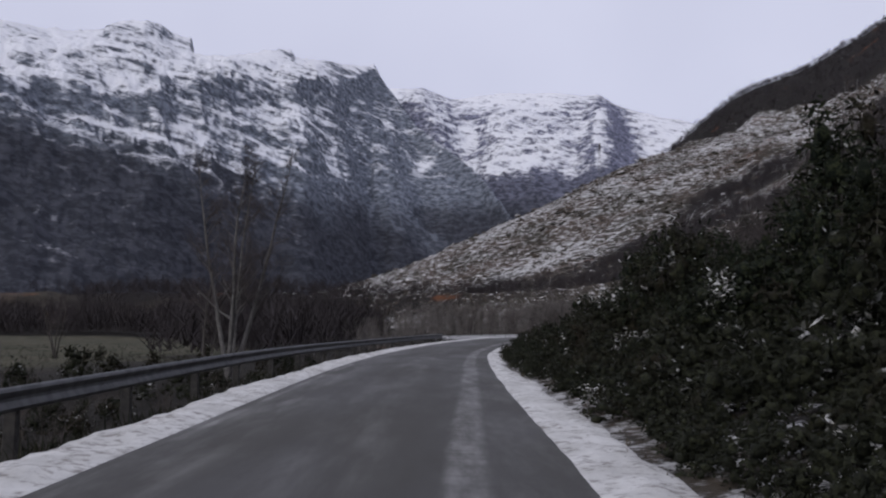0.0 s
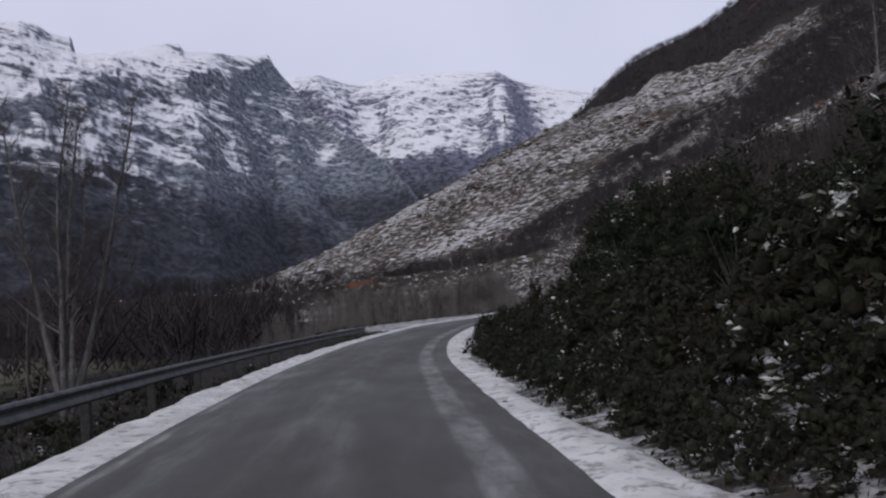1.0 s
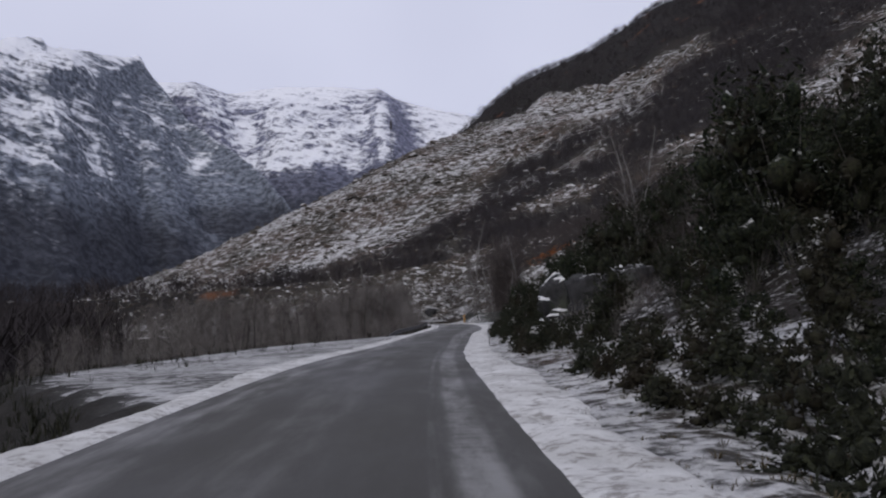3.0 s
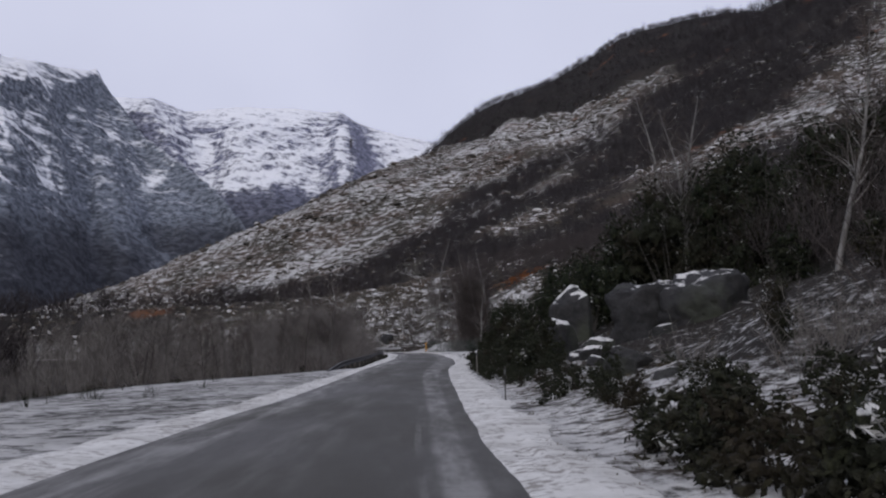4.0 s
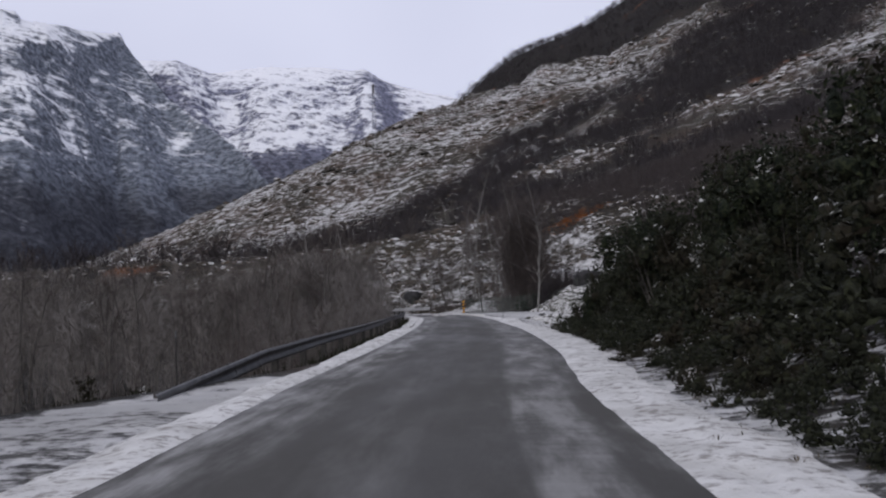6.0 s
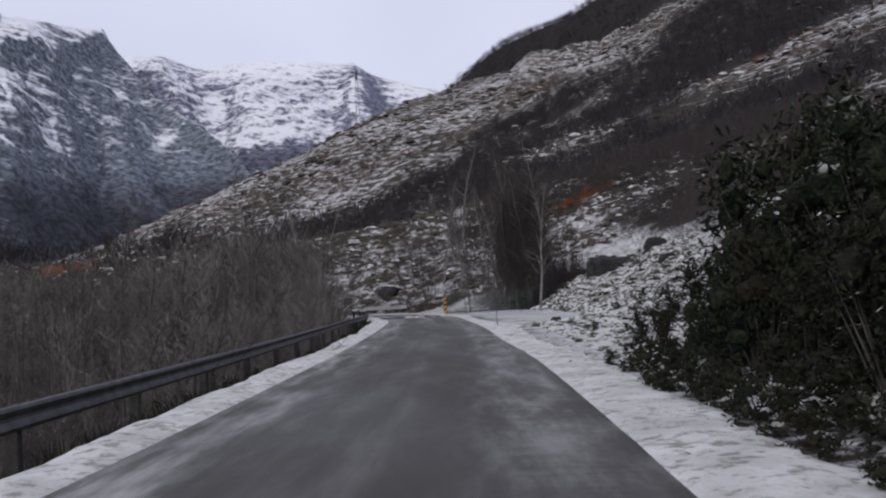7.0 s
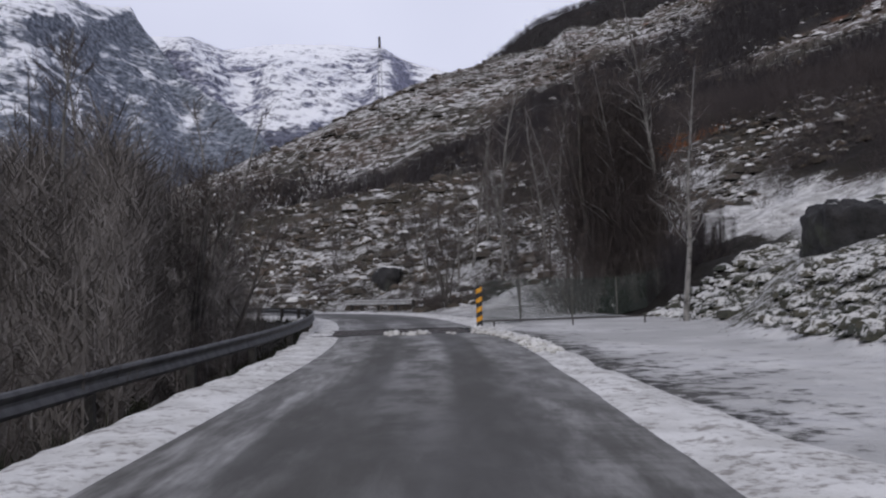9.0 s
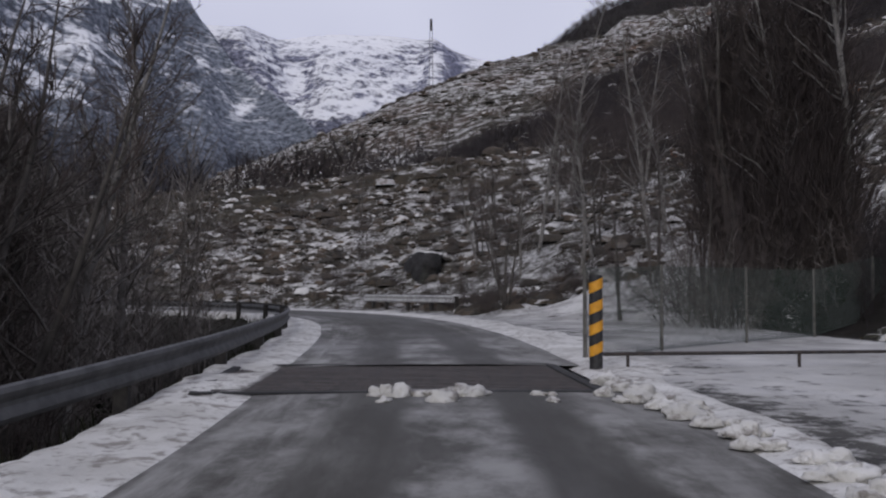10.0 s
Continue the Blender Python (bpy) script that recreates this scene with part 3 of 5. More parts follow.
def snow_verge(name, side, inner, width, height, seed):
    """The bank of ploughed snow along one edge of the road."""
    ks = np.arange(0, len(LINE) * 2 - 2) / 2.0
    ss = ks * 0.5
    lx, ly = np.interp(ks, np.arange(len(LINE)), LINE[:, 0]), np.interp(ks, np.arange(len(LINE)), LINE[:, 1])
    rx, ry = np.interp(ks, np.arange(len(LINE)), RIGHT[:, 0]), np.interp(ks, np.arange(len(LINE)), RIGHT[:, 1])
    rz = np.interp(ks, np.arange(len(LINE)), ROAD_Z)
    wid = width(ss) * (1 + 0.55 * fbm(ss / 2.2 + seed, ss * 0 + seed, 5, 0.6))
    start = inner(ss) + 0.07 * fbm(ss / 1.1 + 3 * seed, ss * 0 + seed, 4)
    t = np.linspace(0, 1, 15)
    d = start[:, None] + wid[:, None] * t
    x, y = lx[:, None] + side * rx[:, None] * d, ly[:, None] + side * ry[:, None] * d
    lump = fbm(x / 0.5, y / 0.5, 4, 0.6)
    z = rz[:, None] - 0.03 + height * (np.sin(np.pi * np.clip(t, 0, 1)) ** 0.6) * (0.7 + 1.9 * lump * sstep(t, 0.05, 0.45))
    gzz = ground_height(x, y)[0]
    z = np.where(t > 0.3, np.maximum(z, gzz + 0.03 * np.sin(np.pi * t)), z)
    z[:, -1] = gzz[:, -1] - 0.05
    z[:, 0] = rz - 0.05
    f = grid_faces(len(ss), 15)
    ob = new(name, mesh_of(name, np.stack([x, y, z], -1).reshape(-1, 3), f[:, ::-1] if side > 0 else f, M_SNOW, True))
    return tagged(ob, "uneven bank of dirty snow along the road edge", "snow bank", kind="structure")


snow_verge("snow_verge_left", -1, lambda s: 2.0 - 0.2 * sstep(s, 150, 160) * (1 - sstep(s, 176, 184)), lambda s: 0.92 - 0.3 * sstep(s, 124, 134) * (1 - sstep(s, 186, 196)) + 0.25 * sstep(s, 222, 234) + layby(s) * 0.06, 0.08, 11.0)
snow_verge("snow_verge_right", 1, lambda s: 2.02 + 0.28 * sstep(s, 180, 190) * (1 - sstep(s, 203, 214)), lambda s: 0.85 - 0.25 * sstep(s, 86, 94) * (1 - sstep(s, 104, 110)) + 0.35 * sstep(s, 122, 136) + 0.5 * sstep(s, 215, 224) - 0.9 * sstep(s, 224, 234) * (1 - sstep(s, 247, 250)), 0.08, 23.0)


# ---------------------------------------------------------------- mountains
CRAG_BEARING = [-60, -40, -27.6, -25, -23.6, -22, -21.4, -19.5, -18.65, -17.8, -16.8, -16.55, -14.7, -13.3, -11.9, -10.64, -10.3, -8.65, -7.6, -6.1, -5.3, -4.85, -4.2, -2.4, -0.14, 1.7, 2.8, 3.7, 5, 7, 9]
CRAG_ANGLE = [15, 16.2, 16.75, 16.7, 16.68, 17.1, 17.5, 17.92, 17.72, 17.2, 17.16, 16.2, 16.27, 16.5, 16.86, 16.9, 16.5, 16.46, 16.28, 16.2, 16.4, 15.6, 14.75, 12.55, 11.0, 9.6, 8.2, 7.1, 5.2, 2, -1]
BOWL_BEARING = [-12, -6, -3.87, -2.05, -1.12, -0.2, 0.9, 3.45, 6.35, 7.97, 9.04, 10.6, 12.7, 14.8, 18, 30]
BOWL_ANGLE = [14.5, 14.7, 14.77, 14.82, 14.5, 14.16, 14.35, 14.6, 14.6, 14.43, 14.48, 13.68, 13.07, 12.58, 11.5, 10]


def ledges(z, x, band, share, dip):
    """Breaks a slope into tilted rock ledges."""
    f = (z + dip * x) / band
    step = np.floor(f) + sstep(f - np.floor(f), 0.5, 0.95)
    return share * (step - f) * band


def crag_height(az, r, x, y):
    """Height and lying snow of the crag: a snowy shelf behind the ridge, a cliff band, ribbed slopes to the valley."""
    far = np.interp(az, [-60, -40, -27.6, -19.5, -14.7, -10.6, -7.6, -5.3, -4.2, -2.4, 1.7, 3.7, 9], [1150, 1350, 1560, 1740, 1900, 2060, 2220, 2390, 2370, 2300, 2050, 1850, 1300])
    q = far - r
    bent = az + (1.3 * fbm(x / 150, y / 150, 4) - 0.0016 * q) * sstep(q, 0, 140)
    top = 1.4 + far * np.tan(np.radians(np.interp(bent, CRAG_BEARING, CRAG_ANGLE)))
    broad = np.interp(bent, [-60, -40, -27.6, -19.5, -10.6, -6, -4.2, -2.4, 1.7, 3.7, 9], [15, 16.2, 16.7, 17.3, 16.6, 16.0, 14.75, 12.55, 9.6, 7.1, -1])
    back = sstep(q, 25, 130)
    top = top * (1 - back) + (1.4 + far * np.tan(np.radians(broad))) * back + 10 * fbm(x / 26, y / 26, 5, 0.6)
    shelf = np.interp(bent, [-40, -17, -15, -10.5, -8, -6, -4.5, 9], [300, 330, 270, 250, 170, 70, 16, 10]) * (1 + 0.5 * fbm(x / 90, y / 90, 4))
    down = 0.56 * np.clip(q, 0, shelf) + 1.25 * np.clip(q - shelf, 0, 50) + 0.74 * np.clip(q - shelf - 50, 0, None) + 0.7 * np.clip(-q, 0, None)
    low = sstep(q, 20, 260)
    rib = 62 * fbm((x + 0.5 * y) / 190, (y - 0.5 * x) / 300, 5, 0.55, True) + 38 * fbm((x - 0.4 * y) / 85, (y + 0.4 * x) / 60, 5, 0.6)
    rib = rib + 14 * np.exp(-(((bent + 4.6) / 1.3) ** 2)) - 28 * np.exp(-(((bent + 7.4 - 0.002 * q) / 0.9) ** 2)) + 24 * np.exp(-(((bent + 10.2) / 1.2) ** 2))
    z = top - down + low * rib + 11 * (low + 0.4) * fbm(x / 21, y / 21, 4, 0.6)
    z = z + ledges(z + 34 * fbm(x / 70, y / 70, 4), x, 31.0, 0.42, 0.16) * sstep(q, 12, 60) * sstep(fbm(x / 120 + 5, y / 120, 3), -0.2, 0.12)
    lying = np.where(q < shelf + 6, 0.63 + 0.40 * fbm(x / 60, y / 60, 3), 0.55 + 0.08 * sstep(z, 250, 430) - 0.39 * (1 - sstep(z + 150 * fbm(x / 130, y / 130, 4), 130, 300)))
    flank = sstep(bent, -8.5, -4.6) * sstep(q - shelf, -20, 30) + sstep(bent, -5.2, -4.6) * (q < shelf + 10)
    lying = lying + (0.36 - 0.32 * (1 - sstep(z + 90 * fbm(x / 130, y / 130, 4), 250, 390)) + 0.08 * sstep(z, 220, 480) + 0.5 * fbm((x + y) / 160, (y - x) / 28, 4) - lying) * np.clip(flank, 0, 1) + 0.30 * fbm(x / 75, y / 75 + 3, 4)
    return np.maximum(z, -30), lying


def bowl_height(az, r, x, y):
    """Height and lying snow of the far snowfield."""
    q = 2750 - r
    bent = az + 1.1 * fbm(x / 220, y / 220, 4) * sstep(q, 0, 200)
    top = 1.4 + 2750 * np.tan(np.radians(np.interp(bent, BOWL_BEARING, BOWL_ANGLE) + 0.15)) + 8 * fbm(x / 40, y / 40, 4)
    down = 0.58 * np.clip(q, 0, 640) + 1.0 * np.clip(q - 640, 0, None) + 0.6 * np.clip(-q, 0, None)
    low = sstep(q, 20, 300)
    rib = 95 * fbm((x - 0.3 * y) / 330, (y + 0.3 * x) / 420, 5, 0.5, True) + 26 * fbm((x - 0.6 * y) / 90, (y + 0.6 * x) / 60, 4, 0.55, True)
    rib = rib - 60 * np.exp(-(((bent - 0.8) / 1.2) ** 2)) + 55 * np.exp(-(((bent - 9.6) / 1.1) ** 2)) + 45 * np.exp(-(((bent + 2.6) / 1.3) ** 2))
    z = top - down + low * rib + 14 * (low + 0.25) * fbm(x / 34, y / 34, 4, 0.6)
    z = z + ledges(z + 46 * fbm(x / 110, y / 110, 4), x, 34.0, 0.45, -0.22) * sstep(q, 12, 80) * sstep(fbm(x / 160 + 5, y / 160, 3), -0.2, 0.1)
    # the snowfield falls away behind the shoulder of the crag
    z = z - 1.3 * np.clip(np.interp(az, [-12, -4.2, -2.4, 1.7, 3.7, 6], [2520, 2470, 2400, 2150, 1950, 1500]) - r, 0, None)
    lying = 0.60 + 0.42 * fbm(x / 130, y / 130, 4) - 0.30 * np.exp(-(((bent - 10.0 - 0.002 * q) / 0.9) ** 2)) * sstep(q, -20, 60) - 0.72 * (1 - sstep(z + 120 * fbm(x / 150, y / 150, 4), 300, 385))
    return np.maximum(z, -30), lying


def mountain(name, label, height, bearings, ranges, material):
    az, r = np.meshgrid(bearings, ranges)
    x, y = 1 + r * np.sin(np.radians(az)), 7 + r * np.cos(np.radians(az))
    z, lying = height(az, r, x, y)
    ob = new(name, mesh_of(name, np.stack([x, y, z], -1).reshape(-1, 3), grid_faces(*x.shape), material, True, attrs={"snow": np.clip(lying, 0, 1)}))
    return tagged(ob, label, "mountain", kind="structure")


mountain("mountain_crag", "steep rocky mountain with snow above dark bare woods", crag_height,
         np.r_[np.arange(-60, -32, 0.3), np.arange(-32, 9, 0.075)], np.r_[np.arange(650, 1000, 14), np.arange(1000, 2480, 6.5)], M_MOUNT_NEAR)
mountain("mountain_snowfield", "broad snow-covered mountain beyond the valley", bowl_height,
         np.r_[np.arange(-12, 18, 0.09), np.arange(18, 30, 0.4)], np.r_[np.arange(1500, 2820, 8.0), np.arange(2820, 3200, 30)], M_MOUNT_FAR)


# ---------------------------------------------------------------- plants


class Sticks:
    """Collects tapered prisms and leaf quads in plain lists."""

    def __init__(self):
        self.v, self.f = [], []

    def limb(self, pts, radii, sides):
        rings = []
        for k, p in enumerate(pts):
            way = (pts[min(k + 1, len(pts) - 1)] - pts[max(k - 1, 0)]).normalized()
            a = way.orthogonal().normalized()
            b = way.cross(a)
            base = len(self.v)
            for j in range(sides):
                t = 2 * math.pi * j / sides
                self.v.append(p + (a * math.cos(t) + b * math.sin(t)) * radii[k])
            rings.append(base)
        for r0, r1 in zip(rings, rings[1:]):
            for j in range(sides):
                k = (j + 1) % sides
                self.f.append((r0 + j, r0 + k, r1 + k, r1 + j))

    def leaf(self, at, size, rnd):
        n = Vector((rnd.gauss(0, 1), rnd.gauss(0, 1), rnd.gauss(0.3, 1))).normalized()
        a = n.orthogonal().normalized()
        b = n.cross(a)
        t = rnd.random() * 6.28
        c, d = a * math.cos(t) + b * math.sin(t), b * math.cos(t) - a * math.sin(t)
        k = len(self.v)
        self.v += [at - c * size, at + d * size * 0.35, at + c * size, at - d * size * 0.35]
        self.f.append((k, k + 1, k + 2, k + 3))

    def mesh(self, name, material, smooth=True):
        return mesh_of(name, [tuple(p) for p in self.v], self.f, material, smooth)


def grow(rnd, start, way, length, bend, up, steps):
    pts, p, w = [start.copy()], start.copy(), way.normalized()
    for _ in range(steps):
        w = (w + Vector((rnd.gauss(0, bend), rnd.gauss(0, bend), rnd.gauss(0, bend) + up))).normalized()
        p = p + w * (length / steps)
        pts.append(p.copy())
    return pts


def bare_tree(seed, height, stems, spread_, bark, twig, limbs=26, twigs=9):
    """A leafless tree: returns meshes of the trunk with its limbs, and of the crown of twigs."""
    rnd = random.Random(seed)
    wood, crown = Sticks(), Sticks()
    for st in range(stems):
        h = height * rnd.uniform(0.75, 1.0) if stems > 1 else height
        lean = Vector((rnd.gauss(0, 0.09 * stems ** 0.7), rnd.gauss(0, 0.09 * stems ** 0.7), 1))
        root = Vector((rnd.gauss(0, 0.12), rnd.gauss(0, 0.12), -0.25)) if stems > 1 else Vector((0, 0, -0.25))
        trunk = grow(rnd, root, lean, h, 0.05, 0.06, 10)
        r0 = 0.0105 * h + 0.014
        wood.limb(trunk, [r0 * (1 - 0.92 * k / 10) for k in range(11)], 7)
        for _ in range(int(limbs / stems ** 0.6)):
            t = rnd.uniform(0.22, 0.97) ** 0.85
            k = min(int(t * 10), 9)
            base = trunk[k].lerp(trunk[k + 1], t * 10 - k)
            az = rnd.random() * 6.28
            ln = spread_ * h * (1.08 - t) * rnd.uniform(0.55, 1.1) + 0.25
            limb = grow(rnd, base, Vector((math.cos(az), math.sin(az), rnd.uniform(0.5, 1.3))), ln, 0.13, 0.07, 5)
            rl = max(0.006, r0 * (1 - 0.9 * t) * 0.45)
            wood.limb(limb, [rl * (1 - 0.8 * j / 5) for j in range(6)], 4)
            for _ in range(twigs):
                j = rnd.randint(1, 4)
                b2 = limb[j].lerp(limb[j + 1], rnd.random())
                dirn = (limb[j + 1] - limb[j]).normalized() + Vector((rnd.gauss(0, 0.6), rnd.gauss(0, 0.6), rnd.gauss(0.25, 0.5)))
                tl = ln * rnd.uniform(0.25, 0.55) + 0.15
                tw = grow(rnd, b2, dirn, tl, 0.2, 0.0, 2)
                crown.limb(tw, [0.008, 0.006, 0.004], 3)
                for _ in range(2):
                    b3 = tw[0].lerp(tw[2], rnd.uniform(0.2, 1))
                    d3 = dirn + Vector((rnd.gauss(0, 0.9), rnd.gauss(0, 0.9), rnd.gauss(0, 0.7)))
                    crown.limb([b3, b3 + d3.normalized() * tl * rnd.uniform(0.3, 0.7)], [0.006, 0.003], 3)
    return wood.mesh("trunk", bark), crown.mesh("crown", twig)


def bare_shrub(seed, height, width, count, twig):
    rnd = random.Random(seed)
    wood, fine = Sticks(), Sticks()
    for _ in range(count):
        az, r = rnd.random() * 6.28, width * 0.5 * rnd.random() ** 0.6
        base = Vector((math.cos(az) * r * 0.5, math.sin(az) * r * 0.5, -0.1))
        h = height * rnd.uniform(0.45, 1.0)
        stem = grow(rnd, base, Vector((math.cos(az) * 0.55 * r, math.sin(az) * 0.55 * r, 1.3)), h, 0.2, 0.05, 5)
        wood.limb(stem, [0.012, 0.010, 0.008, 0.006, 0.005, 0.003], 3)
        for _ in range(11):
            k = rnd.randint(1, 4)
            b = stem[k].lerp(stem[k + 1], rnd.random())
            d = Vector((rnd.gauss(0, 0.8), rnd.gauss(0, 0.8), rnd.gauss(0.7, 0.5))).normalized()
            fine.limb([b, b + d * h * rnd.uniform(0.08, 0.24)], [0.006, 0.002], 3)
    return wood.mesh("trunk", twig), fine.mesh("crown", twig)


def evergreen_bush(seed, height, width, count, size, core_cuts=1):
    """A dense dark juniper: lobes of small sprays round upright limbs."""
    rnd = random.Random(seed)
    wood, leaves = Sticks(), Sticks()
    lobes = []
    for _ in range(15):
        az, t = rnd.random() * 6.28, rnd.uniform(0.12, 0.86)
        r = width * 0.5 * rnd.random() ** 0.5 * (1.05 - 0.75 * t)
        c = Vector((math.cos(az) * r, math.sin(az) * r, height * t))
        lobes.append((c, width * rnd.uniform(0.17, 0.27) * (1.1 - 0.5 * t), height * rnd.uniform(0.12, 0.2)))
        wood.limb(grow(rnd, Vector((c.x * 0.15, c.y * 0.15, -0.1)), Vector((c.x, c.y, c.z + 0.4)), c.length, 0.05, 0.02, 3), [0.05, 0.035, 0.02, 0.01], 3)
    core = bmesh.new()
    bmesh.ops.create_icosphere(core, subdivisions=core_cuts, radius=1.0)
    core.verts.index_update()
    shape, tris = [p.co.copy() for p in core.verts], [tuple(q.index for q in f.verts) for f in core.faces]
    core.free()
    for j, (c, r, h) in enumerate(lobes):
        base = len(leaves.v)
        for p in shape:
            q = 0.44 * (1 + 0.5 * noise.noise(p * 2.3 + Vector((seed, j * 3.1, 0))) + rnd.gauss(0, 0.07))
            leaves.v.append(c + Vector((p.x * r * q, p.y * r * q, p.z * h * q)))
        leaves.f += [tuple(base + q for q in f) for f in tris]
    for k in range(count):
        c, r, h = lobes[k % len(lobes)]
        n = Vector((rnd.gauss(0, 1), rnd.gauss(0, 1), rnd.gauss(0, 1))).normalized()
        q = rnd.uniform(0.6, 1.15) if rnd.random() < 0.85 else rnd.uniform(1.1, 1.45)
        p = c + Vector((n.x * r * q, n.y * r * q, n.z * h * q))
        if p.z > 0.02:
            leaves.leaf(p, size * rnd.uniform(0.6, 1.3), rnd)
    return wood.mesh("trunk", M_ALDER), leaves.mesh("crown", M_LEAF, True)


def thing_of(name, label, category, meshes, group=""):
    ob = new(name)
    tagged(ob, label, category, group)
    for me in meshes:
        part_mesh(me.name.split(".")[0], me, ob)
    return ob


def place(x, y, dz=0.0, turn=0.0, scale=1.0, tilt=0.0):
    return Matrix.Translation((x, y, height_at(x, y) + dz)) @ Euler((tilt, tilt * 0.5, turn)).to_matrix().to_4x4() @ Matrix.Diagonal((scale, scale, scale, 1))


class Kinds:
    """Prototypes placed one after the other; the first use places the prototype itself."""

    def __init__(self, protos):
        self.protos, self.used = protos, [False] * len(protos)

    def put(self, k, m):
        k %= len(self.protos)
        if not self.used[k]:
            self.used[k] = True
            self.protos[k].matrix_basis = m
            return self.protos[k]
        ob = copy_thing(self.protos[k], m)
        ob.matrix_basis = m
        return ob


birches = Kinds([thing_of("birch_tree", "leafless pale birch standing on the roadside slope", "tree", bare_tree(s, h, 1, 0.26, M_BIRCH, M_TWIG, 30, 8), "bare trees")
                 for s, h in ((1, 8.0), (2, 9.5), (3, 7.0), (4, 10.5))])
alders = Kinds([thing_of("alder_tree", "dark leafless many-stemmed alder beside the road", "tree", bare_tree(s, h, n, 0.27, M_ALDER, M_TWIG, 24, 7), "bare trees")
                for s, h, n in ((11, 6.5, 4), (12, 8.0, 3), (13, 7.2, 3), (14, 9.0, 2))])
shrubs = Kinds([thing_of("bare_shrub", "brown leafless shrub with thin upright branches", "shrub", bare_shrub(s, h, w, 30, t), "bare shrubs")
                for s, h, w, t in ((21, 2.6, 2.6, M_TWIG), (22, 3.4, 3.2, M_TWIG), (23, 2.0, 2.8, M_TWIG_HAZE_GREY), (24, 4.0, 3.0, M_TWIG))])
junipers = Kinds([thing_of("juniper_bush", "dense dark green juniper bush on the roadside bank", "shrub", evergreen_bush(s, h, w, int(1.15 * c), 0.122), "junipers")
                  for s, h, w, c in ((31, 3.2, 2.8, 1300), (32, 4.6, 3.2, 1600), (33, 2.0, 2.6, 1100), (34, 5.6, 3.6, 1900))])


ROCKS = ((7.8, 56.4), (9.0, 59.0), (7.6, 60.2), (9.0, 62.2), (10.4, 63.6), (10.4, 61.6), (11.1, 66.1), (13.2, 66.8), (9.4, 64.0), (12.2, 64.6), (19.6, 102.2), (21.5, 100.8), (17.6, 98.6), (18.7, 97.6), (16.4, 96.0), (19.6, 99.2), (17.6, 95.2), (20.2, 106.0), (20.4, 104.6), (21.4, 110.4), (18.6, 101.7), (18.2, 100.4), (19.4, 103.4))


def clear(x, y, gap):
    """True where no large boulder stands or would be hidden from the road."""
    return all(math.hypot(x - a, y - b) > gap + 1.0 for a, b in ROCKS)


def scatter(kinds, n, s_range, d_range, seed, sc=(0.75, 1.25), gap=0.0, keep=None, avoid=None):
    rnd = random.Random(seed)
    done = []
    tries = 0
    while len(done) < n and tries < n * 30:
        tries += 1
        s, d = rnd.uniform(*s_range), rnd.uniform(*d_range)
        p = on_road(s, d)
        if not clear(p.x, p.y, 2.0 * sc[1]):
            continue
        if keep and not keep(p.x, p.y, s, d):
            continue
        if kinds is junipers and 149 < s < 169 and d < 9.0 and rnd.random() < 0.7:
            continue
        dd, _ = road_frame(np.array([p.x]), np.array([p.y]))
        if abs(dd[0]) < min(abs(d_range[0]), abs(d_range[1])) * 0.95:
            continue
        if any((p.x - q.x) ** 2 + (p.y - q.y) ** 2 < gap * gap for q in done):
            continue
        done.append(p)
        k, m = rnd.randrange(4), place(p.x, p.y, -0.05, rnd.random() * 6.28, rnd.uniform(*sc), rnd.gauss(0, 0.03))
        # the bank before the tall boulders is open
        if kinds is junipers and 145.5 < s < 157 and d < 8.0:
            continue
        if not (avoid and math.hypot(p.x - avoid[0], p.y - avoid[1]) < avoid[2]):
            kinds.put(k, m)


# right bank: dark junipers up to the open meadow, birches above
scatter(junipers, 24, (66, 88), (5.2, 9.5), 1, (0.45, 0.8), 1.0)
scatter(junipers, 22, (86, 109), (5.2, 9.5), 31, (0.32, 0.55), 1.0)
scatter(junipers, 8, (118, 136), (5.5, 9.0), 42, (0.2, 0.36), 0.8)
scatter(junipers, 14, (131, 152), (9.5, 16), 43, (0.8, 1.1), 1.4)
scatter(junipers, 26, (136, 200), (5.2, 9), 44, (0.25, 0.5), 1.0)
scatter(junipers, 38, (136, 203), (9, 26), 45, (0.6, 1.1), 1.6)
scatter(junipers, 16, (163, 192), (14, 26), 46, (1.0, 1.4), 2.2)
scatter(junipers, 16, (174, 192), (11, 21), 48, (1.0, 1.5), 1.8)
scatter(junipers, 10, (142, 163), (16, 28), 47, (1.0, 1.4), 2.2)
scatter(junipers, 24, (64, 88), (8, 20), 16, (0.8, 1.1), 1.7)
scatter(junipers, 22, (88, 112), (8, 20), 36, (0.5, 0.8), 1.6)
scatter(junipers, 10, (128, 150), (12, 24), 22, (0.6, 1.0), 1.8)
scatter(junipers, 26, (176, 203), (7.0, 16), 2, (0.7, 1.15), 1.6)
scatter(junipers, 16, (134, 203), (5.0, 9), 14, (0.25, 0.45), 1.2)


LOW = [evergreen_bush(s, h, w, int(0.68 * c), 0.19, 1)[1] for s, h, w, c in ((35, 3.0, 2.8, 430), (36, 2.2, 3.0, 430), (37, 4.0, 3.0, 500))]


